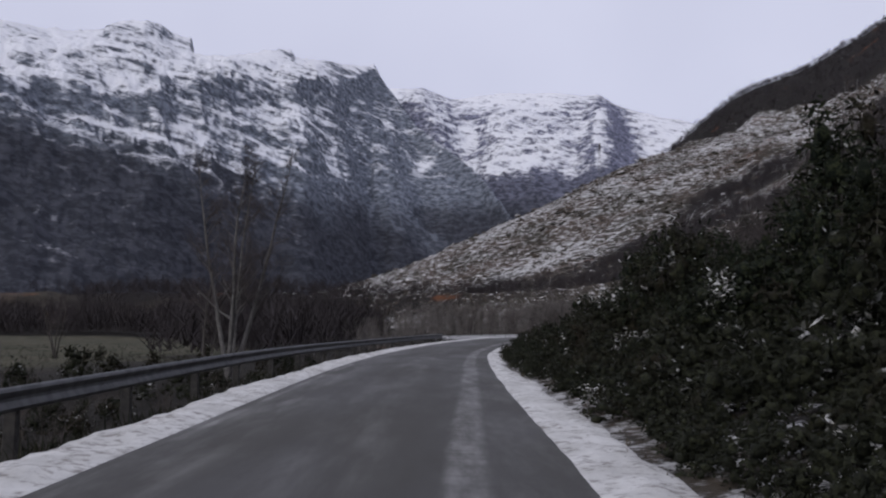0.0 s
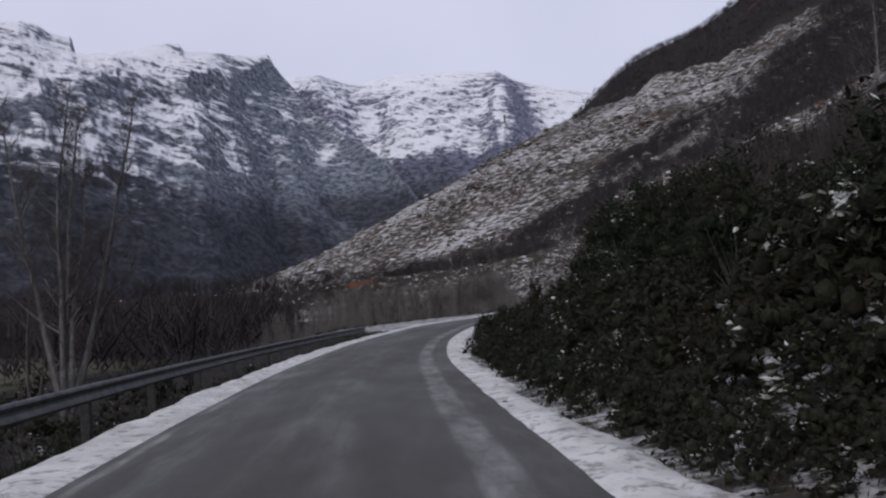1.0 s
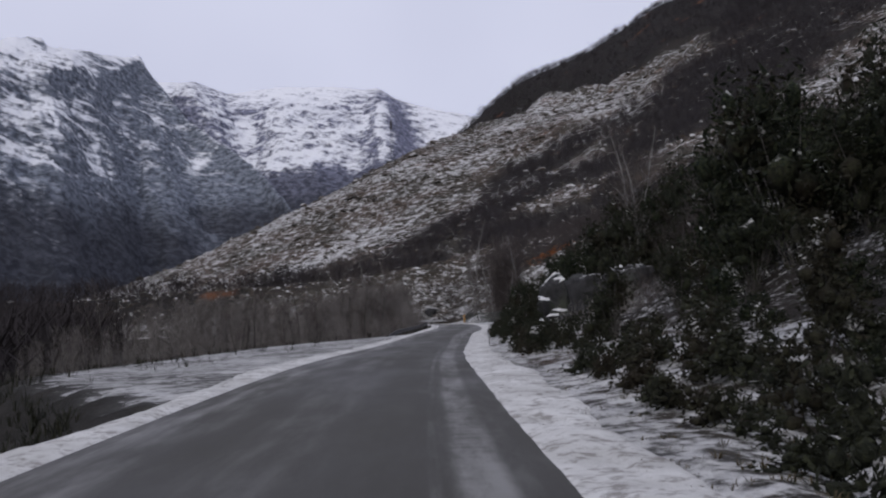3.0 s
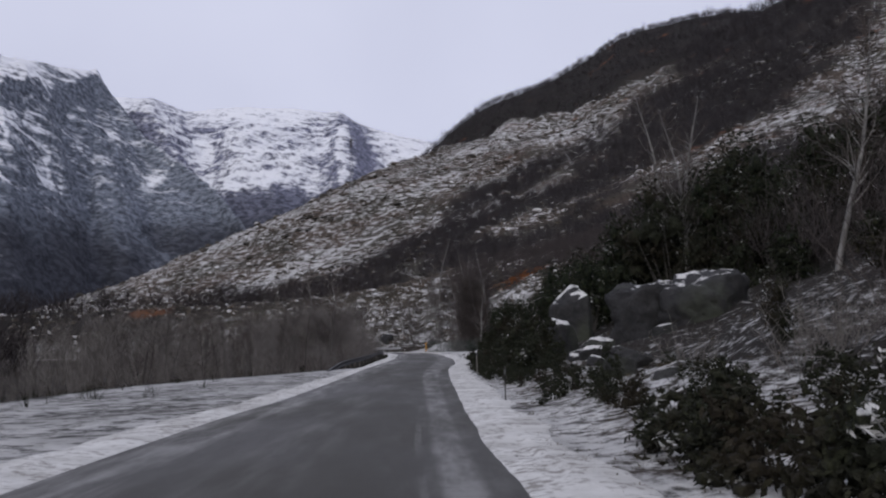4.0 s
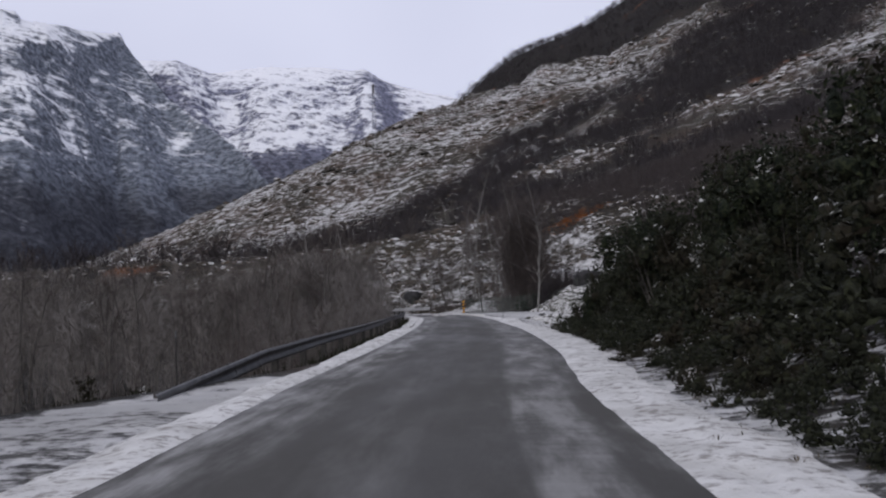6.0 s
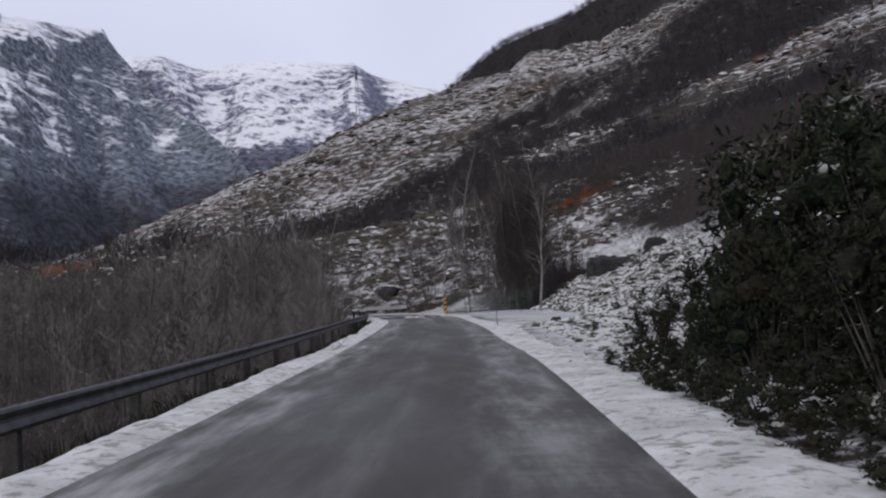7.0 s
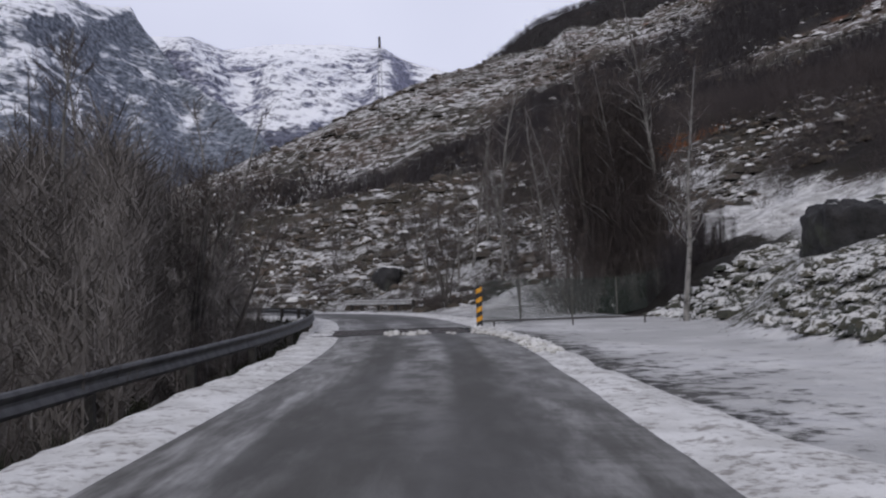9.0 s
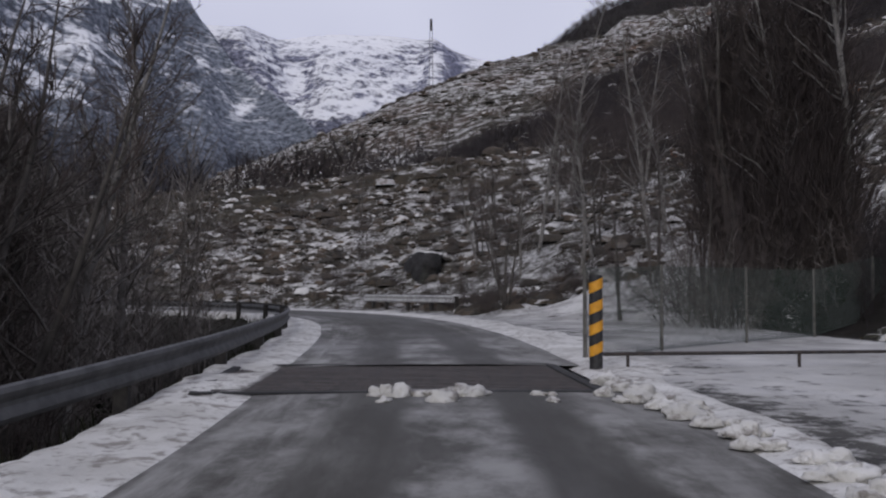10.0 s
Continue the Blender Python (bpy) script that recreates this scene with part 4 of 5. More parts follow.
def hedges(name, label, rows, seed):
    """Ragged rows of low bushes too many to tell apart, as one object."""
    rnd = random.Random(seed)
    shapes = []
    for me in LOW:
        co = np.empty(len(me.vertices) * 3)
        me.vertices.foreach_get("co", co)
        shapes.append((co.reshape(-1, 3), [tuple(f.vertices) for f in me.polygons]))
    verts, faces, base = [], [], 0
    for s0, s1, step, d, lo, hi in rows:
        s = s0
        while s < s1:
            p = on_road(s, d + rnd.gauss(0, 0.25) * (1 if abs(d) > 4.2 else 0.5))
            s += step * rnd.uniform(0.6, 1.4)
            size = rnd.uniform(lo, hi)
            if not clear(p.x, p.y, size):
                continue
            co, fs = shapes[rnd.randrange(3)]
            t = rnd.random() * 6.283
            m = np.array([[math.cos(t), -math.sin(t), 0], [math.sin(t), math.cos(t), 0], [0, 0, rnd.uniform(0.7, 1.15)]]) * size
            verts.append(co @ m.T + (p.x, p.y, height_at(p.x, p.y) - 0.1 - 0.15 * size))
            faces += [tuple(base + q for q in f) for f in fs]
            base += len(co)
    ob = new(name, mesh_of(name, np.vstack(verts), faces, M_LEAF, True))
    return tagged(ob, label, "scrub", kind="stuff")


# the foot of the scrub, close along the verge
hedges("juniper_scrub", "low dark green juniper scrub along the snowy verge",
       [(64, 110, 0.42, 3.3, 0.15, 0.26), (88, 107, 0.4, 2.95, 0.12, 0.2), (168, 202, 0.5, 3.5, 0.11, 0.19), (110, 117, 0.5, 3.5, 0.11, 0.18), (64, 110, 0.6, 4.0, 0.22, 0.36), (110, 118, 0.6, 4.2, 0.12, 0.22), (64, 110, 0.9, 4.8, 0.3, 0.46), (66, 109, 1.3, 5.7, 0.4, 0.62), (110, 120, 0.9, 5.0, 0.10, 0.2), (110, 121, 1.1, 6.4, 0.12, 0.22),
        (117, 136, 0.8, 5.2, 0.08, 0.16), (112.5, 116.4, 0.3, 3.4, 0.2, 0.3), (113, 118.5, 0.35, 4.3, 0.2, 0.32), (113, 118, 0.45, 5.1, 0.17, 0.28), (122, 136, 0.7, 6.4, 0.12, 0.2),
        (112.5, 117.6, 0.3, 3.9, 0.14, 0.22), (112.5, 117.2, 0.35, 4.7, 0.18, 0.28), (122.5, 136, 0.42, 3.9, 0.14, 0.26), (122.5, 136, 0.5, 4.8, 0.2, 0.36),
        (142.5, 147, 0.4, 3.8, 0.2, 0.32), (141.5, 150, 0.5, 4.8, 0.15, 0.24), (141, 147, 0.9, 5.8, 0.16, 0.27), (205, 222, 1.6, 5.2, 0.08, 0.16), (207, 226, 1.8, 7.5, 0.10, 0.2), (206, 228, 2.5, 10, 0.12, 0.24), (150, 168, 0.6, 4.3, 0.10, 0.19), (157, 168, 0.7, 5.2, 0.14, 0.25), (164, 168, 0.8, 5.3, 0.14, 0.24), (136, 166, 0.8, 4.6, 0.10, 0.2), (138, 166, 1.5, 5.6, 0.12, 0.24),
        (164, 201.5, 0.5, 3.95, 0.13, 0.24), (166, 202, 0.7, 4.7, 0.24, 0.42), (168, 201.5, 1.3, 5.7, 0.42, 0.66)], 61)
hedges("bank_scrub", "low dark scrub on the bank below the guardrail",
       [(60, 122, 0.9, -5.0, 0.12, 0.2), (56, 126, 1.1, -6.6, 0.2, 0.34), (56, 128, 1.6, -9, 0.3, 0.5), (56, 130, 2.2, -13, 0.35, 0.6), (50, 130, 3.0, -18, 0.4, 0.7), (50, 130, 3.5, -25, 0.5, 0.8), (182, 256, 1.2, -5.0, 0.12, 0.22), (186, 256, 2.0, -6.2, 0.18, 0.3)], 62)
scatter(birches, 34, (70, 196), (14, 55), 4, (0.8, 1.2), 3)
scatter(shrubs, 34, (66, 200), (7, 30), 5, (0.6, 1.2), 1.0)
scatter(shrubs, 46, (252, 300), (6, 42), 71, (0.4, 0.9), 1.2)
scatter(alders, 9, (252, 290), (7, 36), 72, (0.5, 0.8), 3)
scatter(shrubs, 7, (149, 172), (4.8, 9.5), 81, (0.4, 0.7), 0.8)
# left: thicket below the second rail, and trees at the bend
scatter(shrubs, 46, (178, 285), (-14, -5.2), 6, (0.8, 1.4), 0.7)
scatter(alders, 22, (212, 285), (-20, -5.4), 7, (0.8, 1.3), 1.4, avoid=(27.1, 190.2, 0.6))
scatter(shrubs, 26, (70, 140), (-16, -5.4), 8, (0.4, 0.8), 1.2)
scatter(alders, 8, (130, 215), (-60, -18), 9, (0.8, 1.2), 3)
for k, (x, y, sc) in enumerate(((25.3, 131.4, 0.4), (25.6, 132.9, 0.3), (26.0, 134.4, 0.4), (26.5, 136.0, 0.35), (27.2, 137.6, 0.36), (26.9, 138.6, 0.2), (25.9, 130.2, 0.6), (28.0, 141.6, 0.2), (28.9, 142.2, 0.24), (29.6, 141.4, 0.28), (28.0, 137.0, 0.72), (28.9, 135.2, 0.66), (27.5, 134.0, 0.7), (30.2, 138.2, 0.8), (26.6, 131.2, 0.66), (28.4, 131.0, 0.8), (25.6, 128.0, 0.66), (31.5, 136.0, 0.9), (27.4, 136.0, 0.4), (26.9, 133.0, 0.4), (28.9, 139.0, 0.45))):
    junipers.put(3 if k % 2 == 0 else 1, place(x, y, -0.1, k * 1.1, sc))
# junipers behind and before the roadside boulders
for k, (x, y, sc) in enumerate(((15.6, 69.8, 0.5), (17.2, 68.4, 0.55), (16.4, 71.8, 0.55), (13.4, 70.4, 0.42), (18.4, 70.2, 0.65), (16.2, 66.4, 0.4), (14.6, 72.6, 0.5), (17.6, 65.8, 0.45), (19.4, 67.6, 0.6), (11.6, 69.8, 0.34), (13.6, 64.0, 0.22), (14.8, 63.2, 0.26), (12.4, 63.0, 0.17), (15.6, 64.4, 0.3), (11.2, 62.2, 0.16), (16.4, 62.6, 0.34))):
    junipers.put(k, place(x, y, -0.1, k * 1.9, sc))
# the dark group behind the fence, and single trees that stand out
rnd = random.Random(77)
for k in range(14):
    x, y = rnd.uniform(44.8, 47.2), rnd.uniform(197.5, 201.5)
    (alders if k % 3 else birches).put(k, place(x, y, -0.1, rnd.random() * 6.28, rnd.uniform(1.2, 1.5), rnd.gauss(0, 0.02)))
for k in range(30):
    shrubs.put(k, place(rnd.uniform(41.9, 48.6), rnd.uniform(195.2, 199.5), -0.1, rnd.random() * 6.28, rnd.uniform(0.9, 1.5)))
for k in range(10):
    x = rnd.uniform(43.2, 50)
    junipers.put(k, place(x, 192 + 0.63 * (x - 43.2) + rnd.uniform(0.9, 2.6), -0.1, k * 1.7, rnd.uniform(0.2, 0.42)))
for k, (x, y, sc) in enumerate(((41.8, 184.6, 1.15), (26.3, 191.0, 1.2), (45.6, 221.5, 1.45), (48.5, 228, 1.3), (52.5, 226, 1.3), (43.0, 216.5, 1.0), (40.5, 219, 0.9), (23.5, 184.0, 1.1), (41.3, 213.4, 0.8), (42.9, 209.5, 0.95), (44.2, 211.5, 1.0), (45.4, 208.0, 0.95), (40.6, 215.5, 0.7), (47.0, 210.0, 1.0))):
    birches.put(k, place(x, y, -0.1, k * 1.3, sc))
rnd = random.Random(78)
for k in range(11):
    (birches if k % 4 == 3 else alders).put(k, place(rnd.uniform(21, 26.6), rnd.uniform(185, 200), -0.1, rnd.random() * 6.28, rnd.uniform(1.3, 1.6), rnd.gauss(0, 0.03)))
lone = thing_of("birch_tree", "tall grey leafless many-stemmed birch below the guardrail", "tree", bare_tree(91, 17.0, 5, 0.24, M_GREYBARK, M_TWIG_BROWN, 70, 17), "bare trees")
lone.matrix_basis = place(-12.2, 62.5, -0.1, 0.7, 1.0)
for k, (x, y, sc) in enumerate(((42.6, 223.5, 0.85), (-14.0, 64.0, 1.0), (41.0, 221.0, 0.6), (45, 213, 0.7))):
    alders.put(k if k != 1 else 3, place(x, y, -0.1, k * 2.1, sc))
for x, y, k, sc in ((30.0, 117.6, 3, 1.15), (31.1, 117.2, 1, 1.2), (25.9, 100.3, 2, 1.25), (28.2, 112.5, 3, 0.9)):
    birches.put(k, place(x, y, -0.1, 2.0 * k, sc))
alders.put(0, place(39.0, 206.4, -0.1, 0.6, 0.85))


def far_woods(name, label, count, seed, sample, material, size, sticks=44, habit="fan", fine=1.0):
    """Distant bare trees as one object: fans of thin upright stems."""
    rng = np.random.default_rng(seed)
    x, y = sample(rng, count)
    n = len(x)
    z = ground_height(x, y)[0]
    h = size(rng, x, y)
    hh = h[:, None]
    az, sp = rng.random((n, sticks)) * 6.283, rng.uniform(0.25, 1.0, (n, sticks))
    low = rng.uniform(0.12, 0.9, (n, sticks))
    if habit == "fan":
        low = low * 0.62
        foot = rng.normal(0, 0.11, (n, sticks, 2)) * hh[..., None]
        ln = hh * (1 - low) * rng.uniform(0.45, 1.0, (n, sticks))
        rise = 1.0 - 0.45 * sp
        sp = sp * 0.8
        rad = hh * 0.0046 * (1.2 - low) * fine
    else:
        trunks = max(2, sticks // 90)
        low[:, :trunks] = 0
        sp[:, :trunks] = rng.uniform(0, 0.1, (n, trunks))
        foot = rng.normal(0, 0.03, (n, sticks, 2)) * hh[..., None]
        ln = hh * np.where(low == 0, rng.uniform(0.75, 1.0, (n, sticks)), rng.uniform(0.14, 0.40, (n, sticks)) * (1.25 - 0.7 * low))
        rise = 1.0 - 0.62 * sp * (low > 0)
        rad = hh * np.where(low == 0, 0.007, 0.0024) * fine
    base = np.stack([x[:, None] + foot[..., 0], y[:, None] + foot[..., 1], z[:, None] + hh * low - 0.2 * (low < 0.02)], -1)
    tip = base + np.stack([ln * np.cos(az) * sp, ln * np.sin(az) * sp, ln * rise], -1)
    verts = np.empty((n, sticks, 4, 3))
    for j in range(3):
        t = j * 2.0944
        verts[..., j, 0] = base[..., 0] + rad * math.cos(t)
        verts[..., j, 1] = base[..., 1] + rad * math.sin(t)
        verts[..., j, 2] = base[..., 2]
    verts[..., 3, :] = tip
    f = np.array([(0, 1, 3), (1, 2, 3), (2, 0, 3)])
    faces = (f[None] + (np.arange(n * sticks) * 4)[:, None, None]).reshape(-1, 3)
    ob = new(name, mesh_of(name, verts.reshape(-1, 3), faces, material, False))
    return tagged(ob, label, "woods", kind="stuff")


def in_woods(rng, n):
    x, y = rng.uniform(-150, 520, n * 6), rng.uniform(20, 820, n * 6)
    d, _ = road_frame(x, y)
    w = woods(x, y)
    ok = (rng.random(len(x)) < w * np.clip(1.3 - y / 900, 0.5, 1)) & (np.abs(d) > 11) & ((d > 0) | (y > 225)) & ((y > 262) | (d > 85)) & (y < 640 + 0.45 * x)
    return x[ok][:n], y[ok][:n]


def in_valley(rng, n):
    x, y = rng.uniform(-330, -14, n * 6), rng.uniform(90, 620, n * 6)
    d, _ = road_frame(x, y)
    ok = (d < -16) & (rng.random(len(x)) < (0.9 * sstep(y + 0.45 * x, 60, 130) + 0.04) * (1 - field(x, y)))
    return x[ok][:n], y[ok][:n]


far_woods("bare_wood", "brown leafless birch and alder wood on the hillside", 13000, 8, in_woods, M_TWIG_DARK, lambda r, x, y: r.uniform(3.0, 7.0, len(x)) * (1 + y / 1500 + 0.6 * sstep(y, 540, 620)), 15, "fan", 2.5)


def meadow_edge(rng, n):
    x, y = rng.uniform(25, 150, n * 8), rng.uniform(150, 264, n * 8)
    d, _ = road_frame(x, y)
    ok = (d > 12) & (d < 88) & (rng.random(len(x)) < woods(x, y))
    return x[ok][:n], y[ok][:n]


far_woods("meadow_edge_wood", "soft brown leafless scrub along the meadow's upper edge", 1300, 48, meadow_edge, M_TWIG_BROWN, lambda r, x, y: r.uniform(1.8, 5.0, len(x)), 80, "fan", 0.7)


def bend_foot(rng, n):
    near = rng.random(n) < 0.4
    x = np.where(near, rng.uniform(37, 46, n), rng.uniform(26, 62, n))
    y = np.where(near, rng.uniform(205.8, 211.5, n), rng.uniform(211, 242, n))
    d, _ = road_frame(x, y)
    return x[d > 3.6], y[d > 3.6]


far_woods("bend_brush", "low brown leafless brush on the slope above the bend", 190, 49, bend_foot, M_TWIG_BROWN, lambda r, x, y: r.uniform(0.5, 1.5, len(x)) * (1 + 0.9 * sstep(y, 211, 225)), 90, "fan", 0.8)


def on_crest(rng, n):
    az, r = np.radians(rng.uniform(11, 44, n)), 1012 - 230 * rng.random(n) ** 1.3
    return 7 + r * np.sin(az), 77 + r * np.cos(az)


far_woods("crest_wood", "dark leafless wood covering the hill behind the spur", 5200, 38, on_crest, M_TWIG_DARK, lambda r, x, y: r.uniform(5, 9.5, len(x)) * np.where(r.random(len(x)) < 0.04, 1.5, 1.0), 14, "fan", 3.4)


def above_bank(rng, n):
    s, d = rng.uniform(64, 215, n), 15 + 85 * rng.random(n) ** 1.4
    k = np.clip((s / 0.5).astype(int), 0, len(LINE) - 1)
    x, y = LINE[k, 0] + RIGHT[k, 0] * d, LINE[k, 1] + RIGHT[k, 1] * d
    ok = ~((s > 198) & (d < 34))
    return x[ok], y[ok]


far_woods("hillside_wood", "brown leafless scrub wood above the roadside bank", 2000, 28, above_bank, M_TWIG_BROWN, lambda r, x, y: r.uniform(2.5, 5.5, len(x)), 60, "fan", 0.9)


def left_thicket(rng, n):
    s, d = rng.uniform(176, 300, n), -rng.uniform(5.5, 42, n)
    k = np.clip((s / 0.5).astype(int), 0, len(LINE) - 1)
    x, y = LINE[k, 0] + RIGHT[k, 0] * d, LINE[k, 1] + RIGHT[k, 1] * d
    dd, _ = road_frame(x, y)
    ok = (dd < -5.2) & (y < 236)
    return x[ok], y[ok]


def bend_wood(rng, n):
    return rng.uniform(14.0, 25.4, n), rng.uniform(178, 198, n)


far_woods("tall_thicket", "tall dark leafless thicket below the guardrail at the bend", 290, 29, bend_wood, M_TWIG_HAZE_GREY, lambda r, x, y: r.uniform(5.5, 9.3, len(x)) - 2.0 * (x < 19), 240, "tree")


def rail_side(rng, n):
    s, d = rng.uniform(206, 264, n), -4.5 - 5.5 * rng.random(n)
    k = np.clip((s / 0.5).astype(int), 0, len(LINE) - 1)
    x, y = LINE[k, 0] + RIGHT[k, 0] * d, LINE[k, 1] + RIGHT[k, 1] * d
    ok = road_frame(x, y)[0] < -4.2
    return x[ok], y[ok]


far_woods("rail_brush", "grey leafless brush close below the guardrail at the bend", 150, 39, rail_side, M_TWIG_HAZE_GREY, lambda r, x, y: r.uniform(1.8, 4.6, len(x)), 150, "tree")


def fence_wood(rng, n):
    return 46.0 + rng.normal(0, 1.0, n).clip(-2.4, 2.4), rng.uniform(196.8, 201.5, n)


far_woods("roadside_thicket", "dense dark leafless thicket below the guardrail", 560, 18, left_thicket, M_TWIG_HAZE_GREY, lambda r, x, y: r.uniform(0.5, 1.0, len(x)) * (2.8 + 2.6 * sstep(y, 118, 150) + 4.0 * sstep(y, 165, 195)), 130, "tree")
far_woods("corner_thicket", "dense dark leafless thicket behind the wire fence", 64, 19, fence_wood, M_TWIG_BROWN, lambda r, x, y: r.uniform(4.0, 12.0, len(x)) * (1 - 0.12 * np.abs(x - 46)), 220, "tree")


def corner_bank(rng, n):
    x = rng.uniform(44.0, 51.5, n)
    return x, 189.6 + 1.1 * (x - 44.4) + 3.6 * rng.random(n)


far_woods("bank_thicket", "dark leafless brush on the bank beside the fence corner", 170, 20, corner_bank, M_TWIG_DARK, lambda r, x, y: r.uniform(0.8, 2.6, len(x)), 90, "tree")
far_woods("valley_wood", "dark leafless wood on the valley floor", 4600, 9, in_valley, M_TWIG_DARK, lambda r, x, y: r.uniform(5.0, 12.0, len(x)), 20, "fan", 2.2)


def clumps(name, label, count, seed, sample, material, size):
    """Low tufts as one object: uneven domes."""
    rng = np.random.default_rng(seed)
    x, y = sample(rng, count)
    z = ground_height(x, y)[0]
    n = len(x)
    k = 7
    ang = np.arange(k) * 2 * np.pi / k
    sz = size(rng, x, y)
    verts = np.empty((n, 2 * k + 1, 3))
    a0 = rng.random((n, 1)) * 6.28
    for lev, (rad, hh) in enumerate(((1.25, -0.2), (0.8, 0.36))):
        r = sz[:, None] * rad * rng.uniform(0.65, 1.3, (n, k))
        verts[:, lev * k:(lev + 1) * k, 0] = x[:, None] + r * np.cos(ang + a0)
        verts[:, lev * k:(lev + 1) * k, 1] = y[:, None] + r * np.sin(ang + a0)
        verts[:, lev * k:(lev + 1) * k, 2] = z[:, None] + sz[:, None] * hh * rng.uniform(0.6, 1.3, (n, k))
    verts[:, -1] = np.stack([x + rng.normal(0, 0.2, n) * sz, y, z + sz * rng.uniform(0.4, 0.62, n)], 1)
    f = []
    for j in range(k):
        q = (j + 1) % k
        f += [(j, q, k + q), (j, k + q, k + j), (k + j, k + q, 2 * k)]
    f = np.array(f)
    faces = (f[None] + (np.arange(n) * (2 * k + 1))[:, None, None]).reshape(-1, 3)
    ob = new(name, mesh_of(name, verts.reshape(-1, 3), faces, material, True))
    return tagged(ob, label, "heath", kind="stuff")


def far_slope(rng, n):
    x, y = rng.uniform(-80, 330, n * 4), rng.uniform(228, 700, n * 4)
    d, _ = road_frame(x, y)
    ok = (d > 30) & (y < 615 + 0.45 * x) & (fbm(x / 12, y / 12, 3) > -0.06) & (rng.random(len(x)) < 300 / np.maximum(y, 300))
    return x[ok][:n], y[ok][:n]


clumps("heath_tufts", "brown heather and juniper tufts over the snowy spur", 15000, 3, far_slope, M_HEATH, lambda r, x, y: (0.3 + 1.3 * r.random(len(x)) ** 5) * (0.35 + y / 600))


def near_slope(rng, n):
    x, y = rng.uniform(0, 110, n * 4), rng.uniform(0, 270, n * 4)
    d, i = road_frame(x, y)
    ok = (d > verge_right(S_ALONG[i]) - 0.55 * rng.random(len(x))) & (rng.random(len(x)) < np.exp(-d / 14))
    return x[ok][:n], y[ok][:n]


def blades(name, label, count, seed, sample, material, size, per=11, wide=0.012, rise=1.15):
    """Tussocks of dead grass and heather as one object."""
    rng = np.random.default_rng(seed)
    x, y = sample(rng, count)
    n = len(x)
    z = ground_height(x, y)[0] - 0.03
    h = size(rng, x, y)[:, None]
    az, lean = rng.random((n, per)) * 6.283, rng.uniform(0.15, 0.9, (n, per))
    b = np.stack([x[:, None] + h * 0.25 * np.cos(az) * lean, y[:, None] + h * 0.25 * np.sin(az) * lean, z[:, None] + 0 * az], -1)
    ln = h * rng.uniform(0.5, 1.0, (n, per))
    tip = b + np.stack([ln * np.cos(az) * lean, ln * np.sin(az) * lean, ln * (rise - 0.5 * lean)], -1)
    side = np.stack([-np.sin(az), np.cos(az), 0 * az], -1) * (wide * h + 0.003)[..., None]
    midp = b * 0.45 + tip * 0.55 + np.stack([0 * az, 0 * az, 0.12 * ln], -1)
    verts = np.stack([b - side, b + side, midp + side * 0.8, midp - side * 0.8, tip], 2)
    f = np.array([(0, 1, 2), (0, 2, 3), (3, 2, 4)])
    faces = (f[None] + (np.arange(n * per) * 5)[:, None, None]).reshape(-1, 3)
    ob = new(name, mesh_of(name, verts.reshape(-1, 3), faces, material, False))
    return tagged(ob, label, "grass", kind="stuff")


def left_bank(rng, n):
    s, d = rng.uniform(40, 290, n), -(3.15 + 9 * rng.random(n) ** 2)
    k = np.clip((s / 0.5).astype(int), 0, len(LINE) - 1)
    d = d - layby(s)
    return LINE[k, 0] + RIGHT[k, 0] * d, LINE[k, 1] + RIGHT[k, 1] * d


blades("roadside_tussocks", "dead grass and heather tussocks on the roadside bank", 9000, 5, near_slope, M_BLADE, lambda r, x, y: r.uniform(0.05, 0.14, len(x)), 10, 0.012)
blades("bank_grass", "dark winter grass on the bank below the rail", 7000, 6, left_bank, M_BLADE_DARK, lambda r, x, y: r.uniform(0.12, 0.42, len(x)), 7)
blades("roadside_heather", "low dark heather with snow on the roadside bank", 7000, 15, near_slope, M_HEATH, lambda r, x, y: r.uniform(0.05, 0.14, len(x)), 9, 0.025, 0.7)


def meadow_slope(rng, n):
    x, y = rng.uniform(24, 100, n * 4), rng.uniform(118, 300, n * 4)
    d, i = road_frame(x, y)
    ok = (d > verge_right(S_ALONG[i]) - 0.3) & (rng.random(len(x)) < np.exp(-d / 22)) & (fbm(x / 3, y / 3, 3) > -0.08)
    return x[ok][:n], y[ok][:n]


blades("meadow_heather", "dark heather over the snowy meadow", 7500, 25, meadow_slope, M_HEATH, lambda r, x, y: r.uniform(0.06, 0.16, len(x)), 8, 0.03, 0.7)
blades("meadow_tussocks", "grey-green grass tussocks in the snowy meadow", 13000, 45, meadow_slope, M_BLADE, lambda r, x, y: r.uniform(0.06, 0.16, len(x)), 7, 0.014, 0.8)


def make_mound():
    """Tussock: grey-green grass below, snow held on the top."""
    k = Mat("tussock_mound", 0.9)
    n = k.noise(k.pos(), 7.0, 6, 0.72)
    c = k.mix(k.island(), (0.040, 0.044, 0.029), (0.105, 0.094, 0.066))
    c = k.mix(k.ramp(n, 0.4, 0.65), c, (0.028, 0.029, 0.021))
    nz = k.split(k.geo.outputs["Normal"])[2]
    cover = k.ramp(k.math("ADD", k.math("ADD", nz, k.math("MULTIPLY", n, 1.9)), k.math("MULTIPLY", k.island(), 0.25)), 1.76, 2.0)
    k.color(k.mix(cover, c, SNOW))
    k.bump(n, 0.9, 0.12)
    return k.m


M_MOUND = make_mound()


